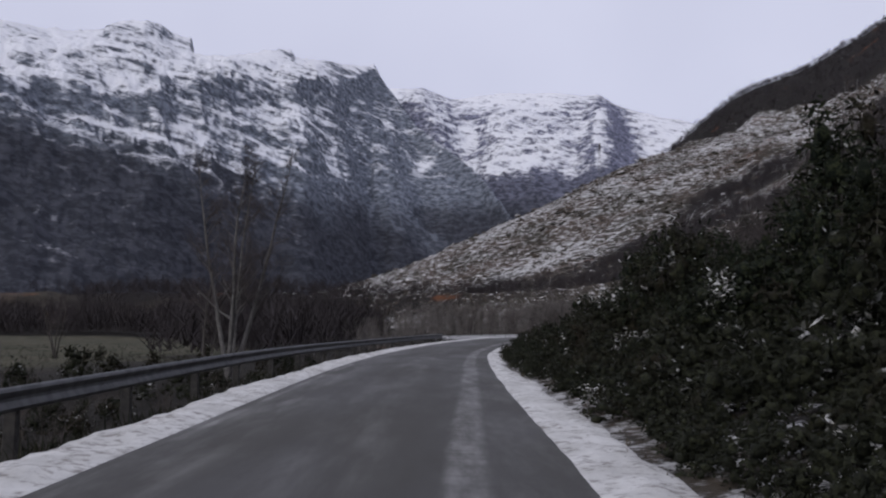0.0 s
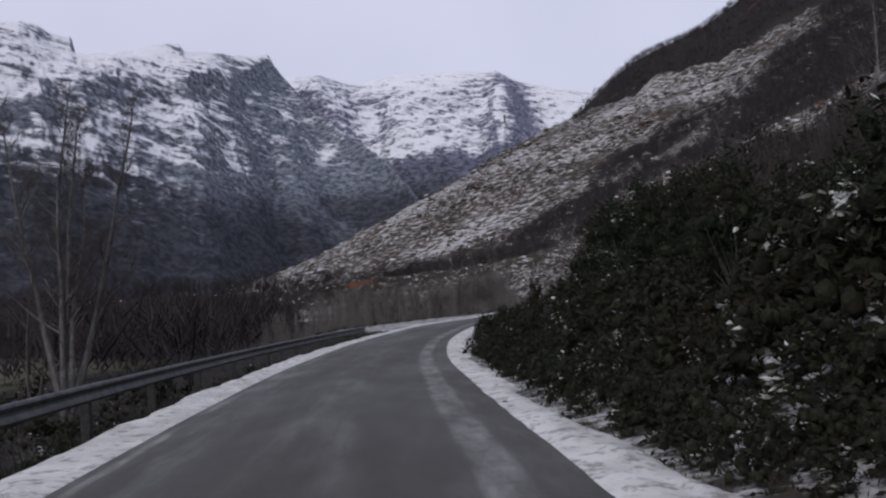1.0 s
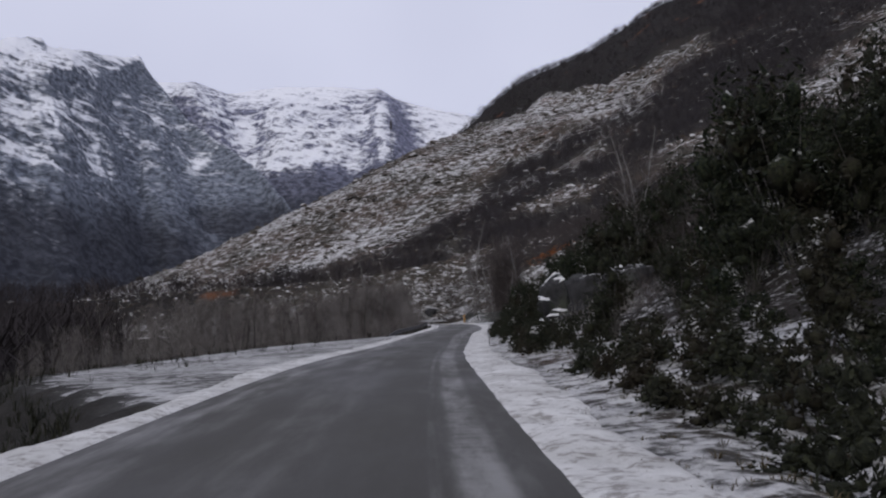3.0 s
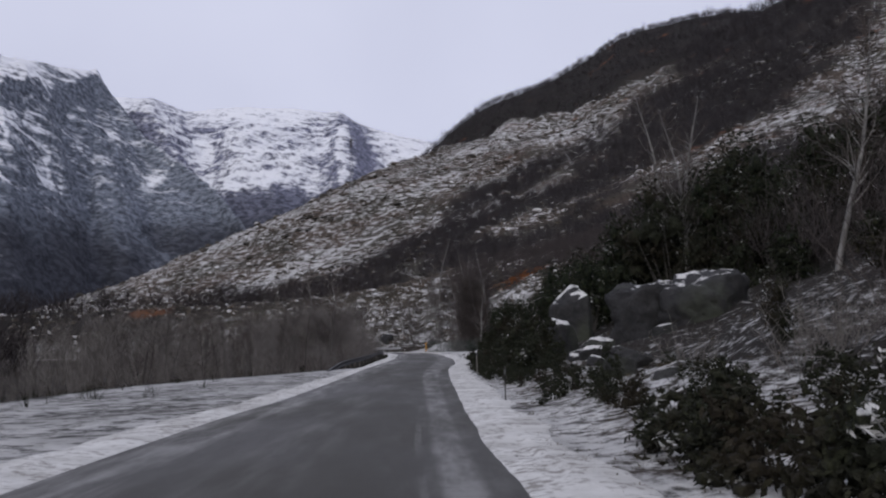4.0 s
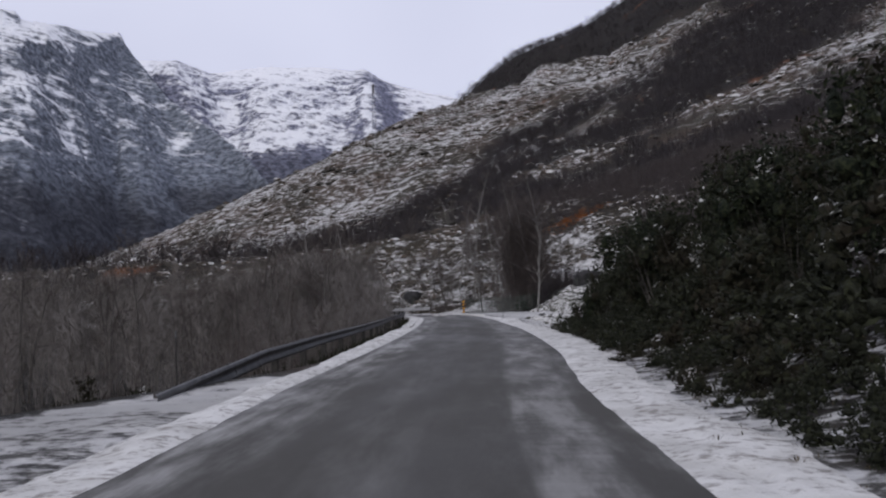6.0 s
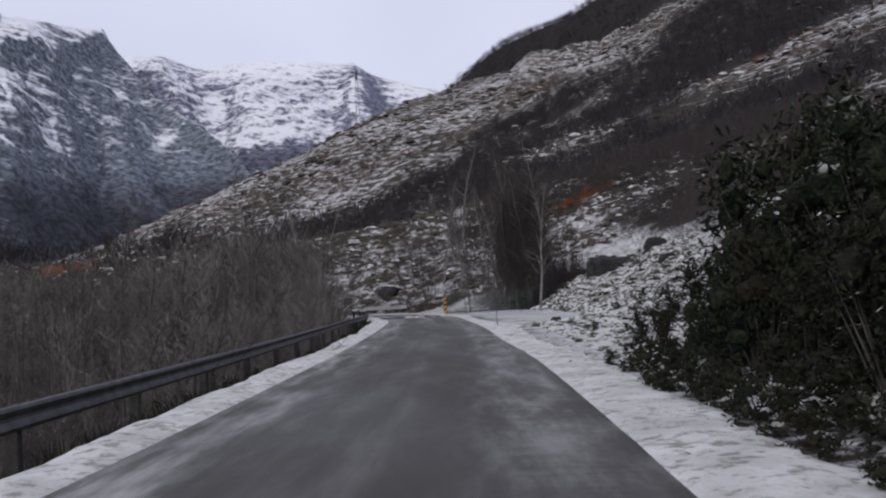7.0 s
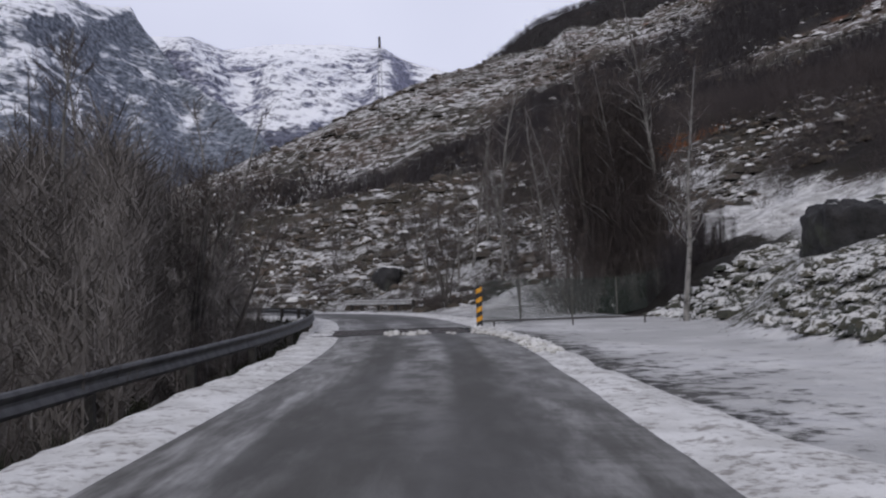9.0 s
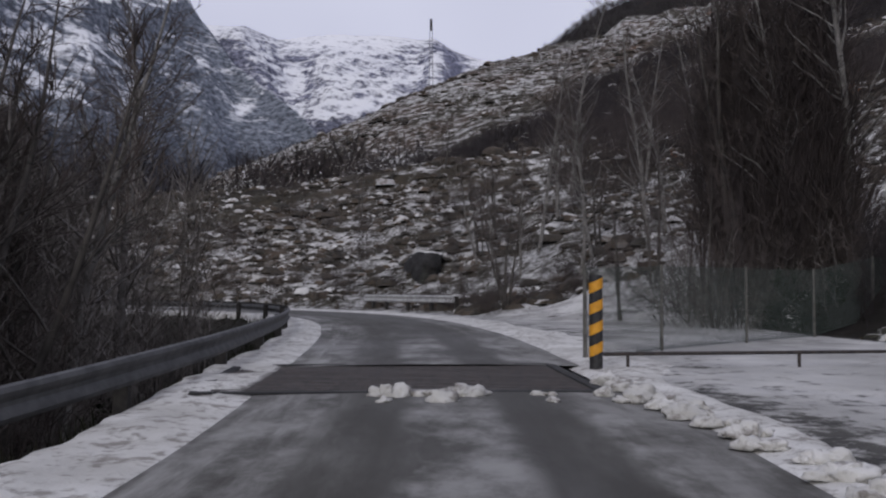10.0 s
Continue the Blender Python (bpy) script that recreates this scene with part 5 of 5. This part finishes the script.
def meadow_mounds(rng, n):
    s, d = rng.uniform(193, 256, n * 2), 30 * rng.random(n * 2) ** 1.5
    d = d + verge_right(s) + 0.6
    k = np.clip((s / 0.5).astype(int), 0, len(LINE) - 1)
    x, y = LINE[k, 0] + RIGHT[k, 0] * d, LINE[k, 1] + RIGHT[k, 1] * d
    ok = (road_frame(x, y)[0] > verge_right(s) + 0.4) & (np.hypot(x - 47.3, y - 194.2) > 4.8) & (fbm(x / 5, y / 5, 3) > -0.16)
    return x[ok][:n], y[ok][:n]


clumps("meadow_mounds", "snow-topped grass tussocks over the sloping meadow", 16000, 95, meadow_mounds, M_MOUND, lambda r, x, y: (r.uniform(0.05, 0.15, len(x)) + 0.22 * r.random(len(x)) ** 7) * (0.8 + 0.012 * (y - 140)))


def bend_mounds(rng, n):
    x, y = rng.uniform(-30, 85, n * 9), rng.uniform(206, 300, n * 9)
    d, _ = road_frame(x, y)
    ok = (d > 4.5) & (fbm(x / 4, y / 4, 3) > -0.1) & (rng.random(len(x)) < np.exp(-(y - 206) / 60))
    return x[ok][:n], y[ok][:n]


clumps("bend_mounds", "dark heather mounds with snow on the slope above the bend", 11000, 96, bend_mounds, M_HEATH, lambda r, x, y: r.uniform(0.12, 0.3, len(x)) + 0.4 * r.random(len(x)) ** 6)


def bracken(rng, n):
    return 64.4 + rng.normal(0, 2.2, n), 230.0 + rng.normal(0, 1.6, n)


blades("dead_bracken", "patch of rust-orange dead bracken on the slope", 260, 26, bracken, M_BRACKEN, lambda r, x, y: r.uniform(0.4, 0.9, len(x)))


def verge_foot(rng, n):
    s, d = rng.uniform(64, 208, n), 2.75 + 4.5 * rng.random(n) ** 1.5
    d = d + verge_right(s) - 3.1
    k = np.clip((s / 0.5).astype(int), 0, len(LINE) - 1)
    return LINE[k, 0] + RIGHT[k, 0] * d, LINE[k, 1] + RIGHT[k, 1] * d


blades("verge_sprigs", "dead grass and heather sprigs poking through the verge snow", 9500, 55, verge_foot, M_BLADE, lambda r, x, y: r.uniform(0.05, 0.15, len(x)), 9, 0.016, 0.72)


def bend_slope(rng, n):
    x, y = rng.uniform(-30, 85, n * 5), rng.uniform(214, 300, n * 5)
    d, _ = road_frame(x, y)
    ok = (d > 3.6) & (fbm(x / 2.6, y / 2.6, 3) > 0.0)
    return x[ok][:n], y[ok][:n]


blades("bend_heather", "dark heather and low scrub on the snowy slope above the bend", 8000, 65, bend_slope, M_HEATH, lambda r, x, y: r.uniform(0.15, 0.55, len(x)), 11, 0.03)


def valley_floor(rng, n):
    x, y = rng.uniform(-90, 10, n * 2), rng.uniform(10, 150, n * 2)
    d, i = road_frame(x, y)
    ok = (d < -5.5) & (fbm(x / 9, y / 9, 3) > -0.12)
    return x[ok][:n], y[ok][:n]


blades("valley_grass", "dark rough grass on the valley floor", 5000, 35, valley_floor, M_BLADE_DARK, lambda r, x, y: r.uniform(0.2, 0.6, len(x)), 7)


# ---------------------------------------------------------------- guardrails


def rail_profile():
    """Half heights and depths of the corrugated beam, from top to foot."""
    return [(0.155, 0.0), (0.14, 0.03), (0.10, 0.05), (0.06, 0.03), (0.02, 0.0), (-0.02, 0.0), (-0.06, 0.03), (-0.10, 0.05), (-0.14, 0.03), (-0.155, 0.0)]


def guardrail(points, label, step=4.0, height=0.62, side=1.0, post_w=0.12, post_d=0.16, end=-1, metal=M_STEEL):
    """Beam along a line of road-level points, and a post every few metres. side: where the traffic is (+1: right of the line)."""
    p = np.array(points, float)
    tan = np.gradient(p[:, :2], axis=0)
    tan /= np.hypot(*tan.T)[:, None]
    nor = np.stack([tan[:, 1], -tan[:, 0]], 1) * side
    rail = tagged(new("guardrail"), label, "guardrail", "guardrails")
    prof = rail_profile()
    verts = []
    for q, n in zip(p, nor):
        for dz, dx in prof:
            verts.append((q[0] + n[0] * dx, q[1] + n[1] * dx, q[2] + height - 0.155 + dz))
        for dz, dx in reversed(prof):
            verts.append((q[0] + n[0] * (dx - 0.006), q[1] + n[1] * (dx - 0.006), q[2] + height - 0.155 + dz))
    m = 2 * len(prof)
    faces = [(a * m + j, a * m + (j + 1) % m, (a + 1) * m + (j + 1) % m, (a + 1) * m + j) for a in range(len(p) - 1) for j in range(m)]
    faces += [tuple(range(m))[::-1], tuple((len(p) - 1) * m + j for j in range(m))]
    part_mesh("beam", mesh_of("beam", verts, faces, metal, False), rail, "grey galvanised corrugated beam")
    bm = bmesh.new()
    box(bm, (post_w, post_d, 1.5), (0, 0, -0.75), bevel=0.012)
    post = bpy.data.meshes.new("post")
    bm.to_mesh(post)
    bm.free()
    post.materials.append(M_POSTWOOD)
    run = np.r_[0, np.cumsum(np.hypot(*np.diff(p[:, :2], axis=0).T))]
    for s in np.arange(0.3, run[-1], step):
        k = int(np.argmin(np.abs(run - s)))
        ob = part_mesh("post", post, rail)
        q, n = p[k], nor[k]
        ob.matrix_basis = Matrix.Translation((q[0] - n[0] * 0.09, q[1] - n[1] * 0.09, q[2] + height - 0.03)) @ Matrix.Rotation(math.atan2(tan[k][1], tan[k][0]), 4, "Z")
    if end is None:
        return rail
    bm = bmesh.new()
    box(bm, (0.22, 0.3, 1.3), (0, 0, -0.6), bevel=0.02)
    q, n = p[end], nor[end]
    block = part("end_post", bm, M_POSTWOOD, rail, "stout dark post closing the rail")
    block.matrix_basis = Matrix.Translation((q[0] - n[0] * 0.16, q[1] - n[1] * 0.16, q[2] + height - 0.02)) @ Matrix.Rotation(math.atan2(tan[end][1], tan[end][0]), 4, "Z")
    return rail


def rail_line(stations, offsets, lo, hi, step):
    return [on_road(s, float(np.interp(s, stations, offsets))) - Vector((0, 0, float(np.interp(s, [112, 126, 181, 188, 234, 249], [0.22, 0.12, 0.55, 0.34, 0.34, 0.12])))) for s in np.arange(lo, hi, step)]


guardrail(rail_line([0, 112, 127], [-4.4, -4.3, -2.95], 30, 128, 0.5), "grey steel guardrail on dark posts beside the snowy verge")
guardrail(rail_line([0, 181, 196, 234, 249, 300], [-3.6, -3.6, -4.2, -4.4, -3.0, -2.9], 181, 300, 0.5), "grey steel guardrail curving round the bend on dark posts", end=None)
guardrail([Vector((34.2, 214.6, 0.95)).lerp(Vector((37.3, 208.4, 0.98)), t / 12) for t in range(13)], "short grey guardrail on five dark posts outside the bend", 1.6, 0.72, 1.0, 0.14, 0.14, None, M_STEEL_PALE)


# ---------------------------------------------------------------- cattle grid


def cattle_grid():
    mid = (GRID_S[0] + GRID_S[1]) / 2
    k = int(round(mid / 0.5))
    o = on_road(mid, 0)
    turn = math.atan2(TANG[k, 1], TANG[k, 0])
    grid = tagged(new("cattle_grid"), "dark iron cattle grid set across the road", "cattle grid")
    grid.matrix_basis = Matrix.Translation(o) @ Matrix.Rotation(turn, 4, "Z")
    half = (GRID_S[1] - GRID_S[0]) / 2 + 0.12
    bm = bmesh.new()
    box(bm, (2 * half, 4.5, 0.05), (0, 0.5, -0.5))
    for sx in (-1, 1):
        box(bm, (0.14, 4.5, 0.55), (sx * (half + 0.06), 0.5, -0.25), bevel=0.01)
        box(bm, (2 * half, 0.14, 0.55), (0, sx * 2.25 + 0.5, -0.25), bevel=0.01)
    part("pit", bm, M_PIT, grid, "dark concrete pit under the bars")
    n = 20
    bm = bmesh.new()
    box(bm, (0.085, 4.36, 0.10), (0, 0.5, -0.02), bevel=0.012)
    me = bpy.data.meshes.new("bar")
    bm.to_mesh(me)
    bm.free()
    me.materials.append(M_IRON)
    for j in range(n):
        b = part_mesh("bar", me, grid)
        b.matrix_basis = Matrix.Translation((-half + 0.12 + (2 * half - 0.24) * j / (n - 1), 0, -0.02))
    return grid


cattle_grid()


# ---------------------------------------------------------------- striped post, low barrier, fence


def striped_post(x, y, z, height=1.18, r=0.093):
    post = tagged(new("marker_post"), "round post with slanting black and yellow stripes at the cattle grid", "marker post")
    post.matrix_basis = Matrix.Translation((x, y, z)) @ Matrix.Rotation(radians(-10), 4, "Z")
    bm = bmesh.new()
    rod(bm, (0, 0, -0.2), (0, 0, height), r, r, 24)
    body = part("body", bm, M_BLACK, post, "black painted post")
    n = 24
    for j in range(4):
        low = 0.03 + j * 0.295
        verts, faces = [], []
        for q in range(n):
            t = 2 * math.pi * q / n
            for dz in (0.0, 0.145):
                zz = min(low + dz + 0.55 * r * (1 + math.cos(t)) * 0.9, height - 0.001)
                verts += [(math.cos(t) * (r + 0.004), math.sin(t) * (r + 0.004), zz)]
        faces = [(2 * q, 2 * ((q + 1) % n), 2 * ((q + 1) % n) + 1, 2 * q + 1) for q in range(n)]
        me = mesh_of("stripe", verts, faces, M_YELLOW, True)
        part_mesh("stripe", me, body, "yellow stripe")
    return post


striped_post(34.99, 184.9, 1.07)

barrier = tagged(new("barrier_pole"), "long dark pole lying low across the side entrance", "barrier")
barrier.matrix_basis = Matrix.Translation((35.1, 184.9, 1.14))
bm = bmesh.new()
rod(bm, (0, 0, 0), (5.6, -0.3, 0.01), 0.028, 0.024, 10)
part("pole", bm, M_IRON, barrier)
for x in (0.35, 2.9, 5.3):
    bm = bmesh.new()
    rod(bm, (x, -0.05 * x, -0.45), (x, -0.05 * x, 0), 0.025, 0.025, 8)
    part("leg", bm, M_IRON, barrier)


def wire_fence(line, height, label):
    fence = tagged(new("wire_fence"), label, "fence")
    pts = [Vector((x, y, min(height_at(x, y), 1.3))) for x, y in line]
    bm = bmesh.new()
    rod(bm, (0, 0, -0.4), (0, 0, height + 0.04), 0.032, 0.03, 10)
    post = bpy.data.meshes.new("post")
    bm.to_mesh(post)
    bm.free()
    post.materials.append(M_FENCEPOST)
    for p in pts:
        ob = part_mesh("post", post, fence, "dull grey round fence post")
        ob.matrix_basis = Matrix.Translation(p)
    for a, b in zip(pts, pts[1:]):
        net, ln, n = Sticks(), (b - a).length, Vector((0, 0, 1))
        w = (b - a).normalized()
        cell = 0.055
        k = -height
        while k < ln:
            for sgn in (1, -1):
                x0, x1, z0, z1 = k, k + height, 0.02, height
                if sgn < 0:
                    z0, z1 = height, 0.02
                u0, u1 = max(0, (0 - x0) / (x1 - x0)), min(1, (ln - x0) / (x1 - x0))
                if u1 > u0:
                    p0 = a + w * (x0 + (x1 - x0) * u0) + n * (z0 + (z1 - z0) * u0)
                    p1 = a + w * (x0 + (x1 - x0) * u1) + n * (z0 + (z1 - z0) * u1)
                    net.limb([p0, p1], [0.004, 0.004], 3)
            k += cell
        for hz in (0.05, height * 0.5, height):
            net.limb([a + n * hz, b + n * hz], [0.006, 0.006], 4)
        part_mesh("netting", net.mesh("netting", M_WIRE), fence, "dark green wire netting")
    return fence


wire_fence([(35.4, 186.6), (37.3, 188.0), (39.9, 189.8), (42.4, 191.4), (45.0, 193.0), (48.0, 194.9)], 1.5, "wire-netting fence on round posts beside the snowy entrance")


# ---------------------------------------------------------------- stakes


def stake(x, y, height, label, material=M_PALEWOOD, lean=0.008, r=0.017):
    ob = tagged(new("snow_stake"), label, "stake", "roadside stakes")
    ob.matrix_basis = Matrix.Translation((x, y, height_at(x, y))) @ Euler((lean, -lean, 0)).to_matrix().to_4x4()
    bm = bmesh.new()
    rod(bm, (0, 0, -0.3), (0, 0, height), r, r * 0.8, 8)
    shaft = part("shaft", bm, material, ob)
    bm = bmesh.new()
    rod(bm, (0, 0, height), (0, 0, height + 0.12), r * 1.15, r * 0.9, 8)
    part("tip", bm, M_STEEL, shaft, "pale reflective tip")
    return ob


for x, y, h, m in ((30.3, 158.5, 0.95, M_STEEL), (17.75, 111.0, 0.72, M_PALEWOOD), (6.9, 64.0, 1.0, M_PALEWOOD), (13.25, 95.1, 0.55, M_POSTWOOD), (5.35, 60.0, 0.3, M_POSTWOOD), (13.4, 123.5, 1.0, M_POSTWOOD)):
    stake(x, y, h, "thin upright snow stake at the edge of the verge", m)


# ---------------------------------------------------------------- boulders


def boulder(x, y, size, top, seed, turn=0.0, label="grey boulder with thin snow on its top", cuts=7, material=None, slope=None):
    """size: width, depth, height. top: world height of its highest point."""
    rnd = random.Random(seed)
    bm = bmesh.new()
    bmesh.ops.create_icosphere(bm, subdivisions=4, radius=1.0)
    planes = []
    for _ in range(cuts):
        n = Vector((rnd.gauss(0, 1), rnd.gauss(0, 1), rnd.gauss(0.15, 0.6))).normalized()
        planes.append((n, rnd.uniform(0.5, 0.78)))
    planes.append((Vector((*(slope or (rnd.gauss(0, 0.15), rnd.gauss(0, 0.15))), 1)).normalized(), 0.6 if slope else 0.72))
    off = Vector((seed * 3.1, seed * 1.7, 0))
    for v in bm.verts:
        p = v.co.copy()
        if -0.95 < p.z < 0:
            wide = 0.95 / max(math.hypot(p.x, p.y), 0.3)
            p.x, p.y = p.x * wide, p.y * wide
        for n, dist in planes:
            over = p.dot(n) - dist
            if over > 0:
                p -= n * over * 0.93
        p *= 1 + 0.10 * noise.noise(p * 1.7 + off) + 0.06 * noise.noise(p * 4 + off) + 0.035 * noise.noise(p * 13 + off)
        v.co = p
    zs = [v.co.z for v in bm.verts]
    zmax, zmin = max(zs), min(zs)
    base = height_at(x, y)
    full = max(size[2], 1.9 * (top - base) + 0.3)
    for v in bm.verts:
        v.co = Vector((v.co.x * size[0] / 1.6, v.co.y * size[1] / 1.6, (v.co.z - zmax) / (zmax - zmin) * full))
    for f in bm.faces:
        f.smooth = True
    me = bpy.data.meshes.new("boulder")
    bm.to_mesh(me)
    bm.free()
    me.materials.append(material or M_ROCK)
    ob = new("boulder", me)
    ob.matrix_basis = Matrix.Translation((x, y, top)) @ Matrix.Rotation(radians(turn), 4, "Z")
    return tagged(ob, label, "boulder", "boulders")


def slab(x, y, size, turn, lean, seed, label, peak=0.0):
    """A block of rock with broken faces. size: width, depth, height above the turf; peak: rise of its top towards +x."""
    bm = bmesh.new()
    bmesh.ops.create_cube(bm, size=1, matrix=Matrix.Diagonal((size[0], size[1], size[2] + 1.0, 1)))
    bmesh.ops.subdivide_edges(bm, edges=bm.edges[:], cuts=17, use_grid_fill=True)
    off = Vector((seed * 2.7, seed, seed * 0.4))
    for v in bm.verts:
        p = v.co.copy()
        n = Vector((p.x / size[0], p.y / size[1], 0.4 * p.z / size[2])) * 2
        m = Vector((n.x, n.y, 2 * p.z / (size[2] + 1.0)))
        p *= max(abs(c) for c in m) / max(sum(abs(c) ** 5 for c in m) ** 0.2, 0.01)
        v.co = p
        v.co += n * (0.22 * noise.noise(p * 0.9 + off) + 0.12 * noise.noise(p * 2.6 + off) + 0.07 * noise.noise(p * 6 + off) + 0.03 * noise.noise(p * 15 + off))
        v.co.z += 0.12 * noise.noise(p * 1.3 - off) + peak * p.x * max(0.0, min(1.0, 0.5 + p.z / size[2]))
        v.co.x += lean * (p.z + size[2] / 2)
    for f in bm.faces:
        f.smooth = True
    me = bpy.data.meshes.new("boulder")
    bm.to_mesh(me)
    bm.free()
    me.materials.append(M_ROCK)
    ob = new("boulder", me)
    ob.matrix_basis = Matrix.Translation((x, y, height_at(x, y) + (size[2] - 1.0) / 2)) @ Matrix.Rotation(radians(turn), 4, "Z")
    return tagged(ob, label, "boulder", "boulders")


slab(11.9, 65.9, (4.0, 3.3, 1.2), 24, -0.05, 7, "large dark grey roadside boulder with a snow-edged top", 0.28)
slab(14.1, 67.2, (3.0, 2.4, 0.45), 12, 0.05, 8, "large dark grey roadside boulder streaked with snow", 0.2)
slab(21.0, 103.1, (2.2, 1.8, 1.65), 20, 0.06, 11, "tall dark grey boulder with a snow cap on the bank")
slab(22.3, 102.0, (2.9, 2.2, 1.2), 34, 0.08, 12, "tall dark grey boulder with a snow cap on the bank", 0.22)
boulder(17.5, 98.3, (1.1, 0.9, 0.9), 1.3, 13, 0)
boulder(18.3, 99.2, (1.3, 1.0, 1.0), 1.5, 14, 60)
for k, (x, y, w) in enumerate(((18.4, 101.6, 0.8), (19.0, 102.6, 1.0), (18.0, 100.6, 0.7), (19.5, 104.0, 0.9), (18.9, 100.9, 0.6), (19.9, 105.2, 0.8), (18.6, 103.4, 0.6), (20.3, 101.0, 0.7), (17.9, 102.0, 0.5))):
    boulder(x, y, (w, 0.8 * w, 0.8 * w), height_at(x, y) + 0.42 * w, 70 + k, 40 * k, "broken rock dusted with snow below the tall boulders", 5, slope=(-0.1, -0.2), material=M_ROCK_SNOWY)
boulder(22.4, 112.0, (1.8, 1.6, 2.0), 4.15, 15, 15, "big dark boulder with a snow-covered crown among junipers", slope=(-0.25, -0.1), material=M_ROCK_SNOWY)
boulder(20.6, 109.4, (1.9, 1.2, 1.5), 2.65, 16, 75, "dark boulder with a ledge of snow among junipers", slope=(-0.12, -0.1), material=M_ROCK_SNOWY)
boulder(32.3, 157.5, (0.55, 0.5, 0.4), 1.12, 21, 30, "dark rounded rock beside the verge")
slab(45.8, 180.8, (3.3, 2.2, 1.15), -14, 0.0, 3, "long slab of dark rock under snow in the meadow")
slab(48.4, 180.4, (1.3, 1.0, 1.35), 12, 0.35, 5, "dark angular rock leaning beside the slab in the meadow")
boulder(37.9, 221.8, (3.2, 2.2, 1.4), 4.05, 19, 100, "dark mossy rock dusted with snow above the bend", material=M_ROCK_SNOWY)
rnd = random.Random(5)
for k in range(34):
    s, d = rnd.uniform(152, 262), rnd.uniform(4.6, 24)
    p = on_road(s, d + (4.5 if s > 225 else 0))
    w = rnd.uniform(0.3, 1.0)
    boulder(p.x, p.y, (w, w * rnd.uniform(0.7, 1), w * 0.7), height_at(p.x, p.y) + w * rnd.uniform(0.2, 0.42), 30 + k % 9, rnd.uniform(0, 360), "small grey rock with snow on the roadside slope", 5)


# ---------------------------------------------------------------- lumps of ploughed snow


def snow_lump(x, y, z, size, seed):
    rnd = random.Random(seed)
    bm = bmesh.new()
    bmesh.ops.create_icosphere(bm, subdivisions=3, radius=1.0)
    off, tall, long = Vector((seed * 2.3, seed * 0.7, seed)), rnd.uniform(0.4, 0.75), rnd.uniform(0.55, 1.0)
    for v in bm.verts:
        p = v.co * (1 + 0.5 * noise.noise(v.co * 1.5 + off) + 0.34 * noise.noise(v.co * 3.4 + off) + 0.14 * noise.noise(v.co * 9 + off))
        v.co = Vector((p.x * size, p.y * size * long, max(p.z, -0.3) * size * tall))
    for f in bm.faces:
        f.smooth = True
    me = bpy.data.meshes.new("snow_lump")
    bm.to_mesh(me)
    bm.free()
    me.materials.append(M_SNOW)
    ob = new("snow_lump", me)
    ob.matrix_basis = Matrix.Translation((x, y, z + 0.04 * size)) @ Matrix.Rotation(rnd.random() * 6.28, 4, "Z")
    return tagged(ob, "lump of loose white snow pushed aside by the plough", "snow lump", "snow lumps")


for k in range(120):
    t = k / 119
    p = on_road(247.4 - 9.0 * t + rnd.gauss(0, 0.1), 1.97 + 0.5 * t + rnd.gauss(0, 0.14))
    snow_lump(p.x, p.y, p.z + 0.03, rnd.uniform(0.035, 0.10) + 0.11 * rnd.random() ** 3, k)
for k in range(22):
    p = on_road(246.1 + rnd.uniform(-0.45, 0.1), -0.75 + 1.1 * rnd.random())
    snow_lump(p.x, p.y, p.z + 0.01, rnd.uniform(0.06, 0.2), 40 + k)
for k in range(7):
    p = on_road(246.0 + rnd.uniform(-0.5, 0.1), 0.9 + 1.2 * rnd.random())
    snow_lump(p.x, p.y, p.z + 0.02, rnd.uniform(0.05, 0.12), 60 + k)


# ---------------------------------------------------------------- pylon on the spur


def pylon(x, y, top):
    z = height_at(x, y)
    h = top - z
    ob = tagged(new("lattice_mast"), "slim dark lattice mast standing on the spur", "mast")
    ob.matrix_basis = Matrix.Translation((x, y, z))
    wide = lambda t: 1.0 * (1 - t) + 0.4 * t
    for sx in (-1, 1):
        for sy in (-1, 1):
            bm = bmesh.new()
            rod(bm, (sx * wide(0), sy * wide(0), -1), (sx * wide(1), sy * wide(1), h), 0.06, 0.05, 5)
            part("leg", bm, M_STEEL, ob)
    n = 12
    for k in range(n):
        a, b = k / n, (k + 1) / n
        bm = bmesh.new()
        for q in range(4):
            c0, c1 = [(-1, -1), (1, -1), (1, 1), (-1, 1)][q], [(1, -1), (1, 1), (-1, 1), (-1, -1)][q]
            rod(bm, (c0[0] * wide(a), c0[1] * wide(a), a * h), (c1[0] * wide(b), c1[1] * wide(b), b * h), 0.025, 0.025, 4)
        part("brace", bm, M_STEEL, ob)
    bm = bmesh.new()
    box(bm, (0.7, 0.7, h * 0.12), (0, 0, h * 0.94), bevel=0.15)
    part("head", bm, M_IRON, ob, "darker closed head of the mast")
    return ob


pylon(86, 526, 109)
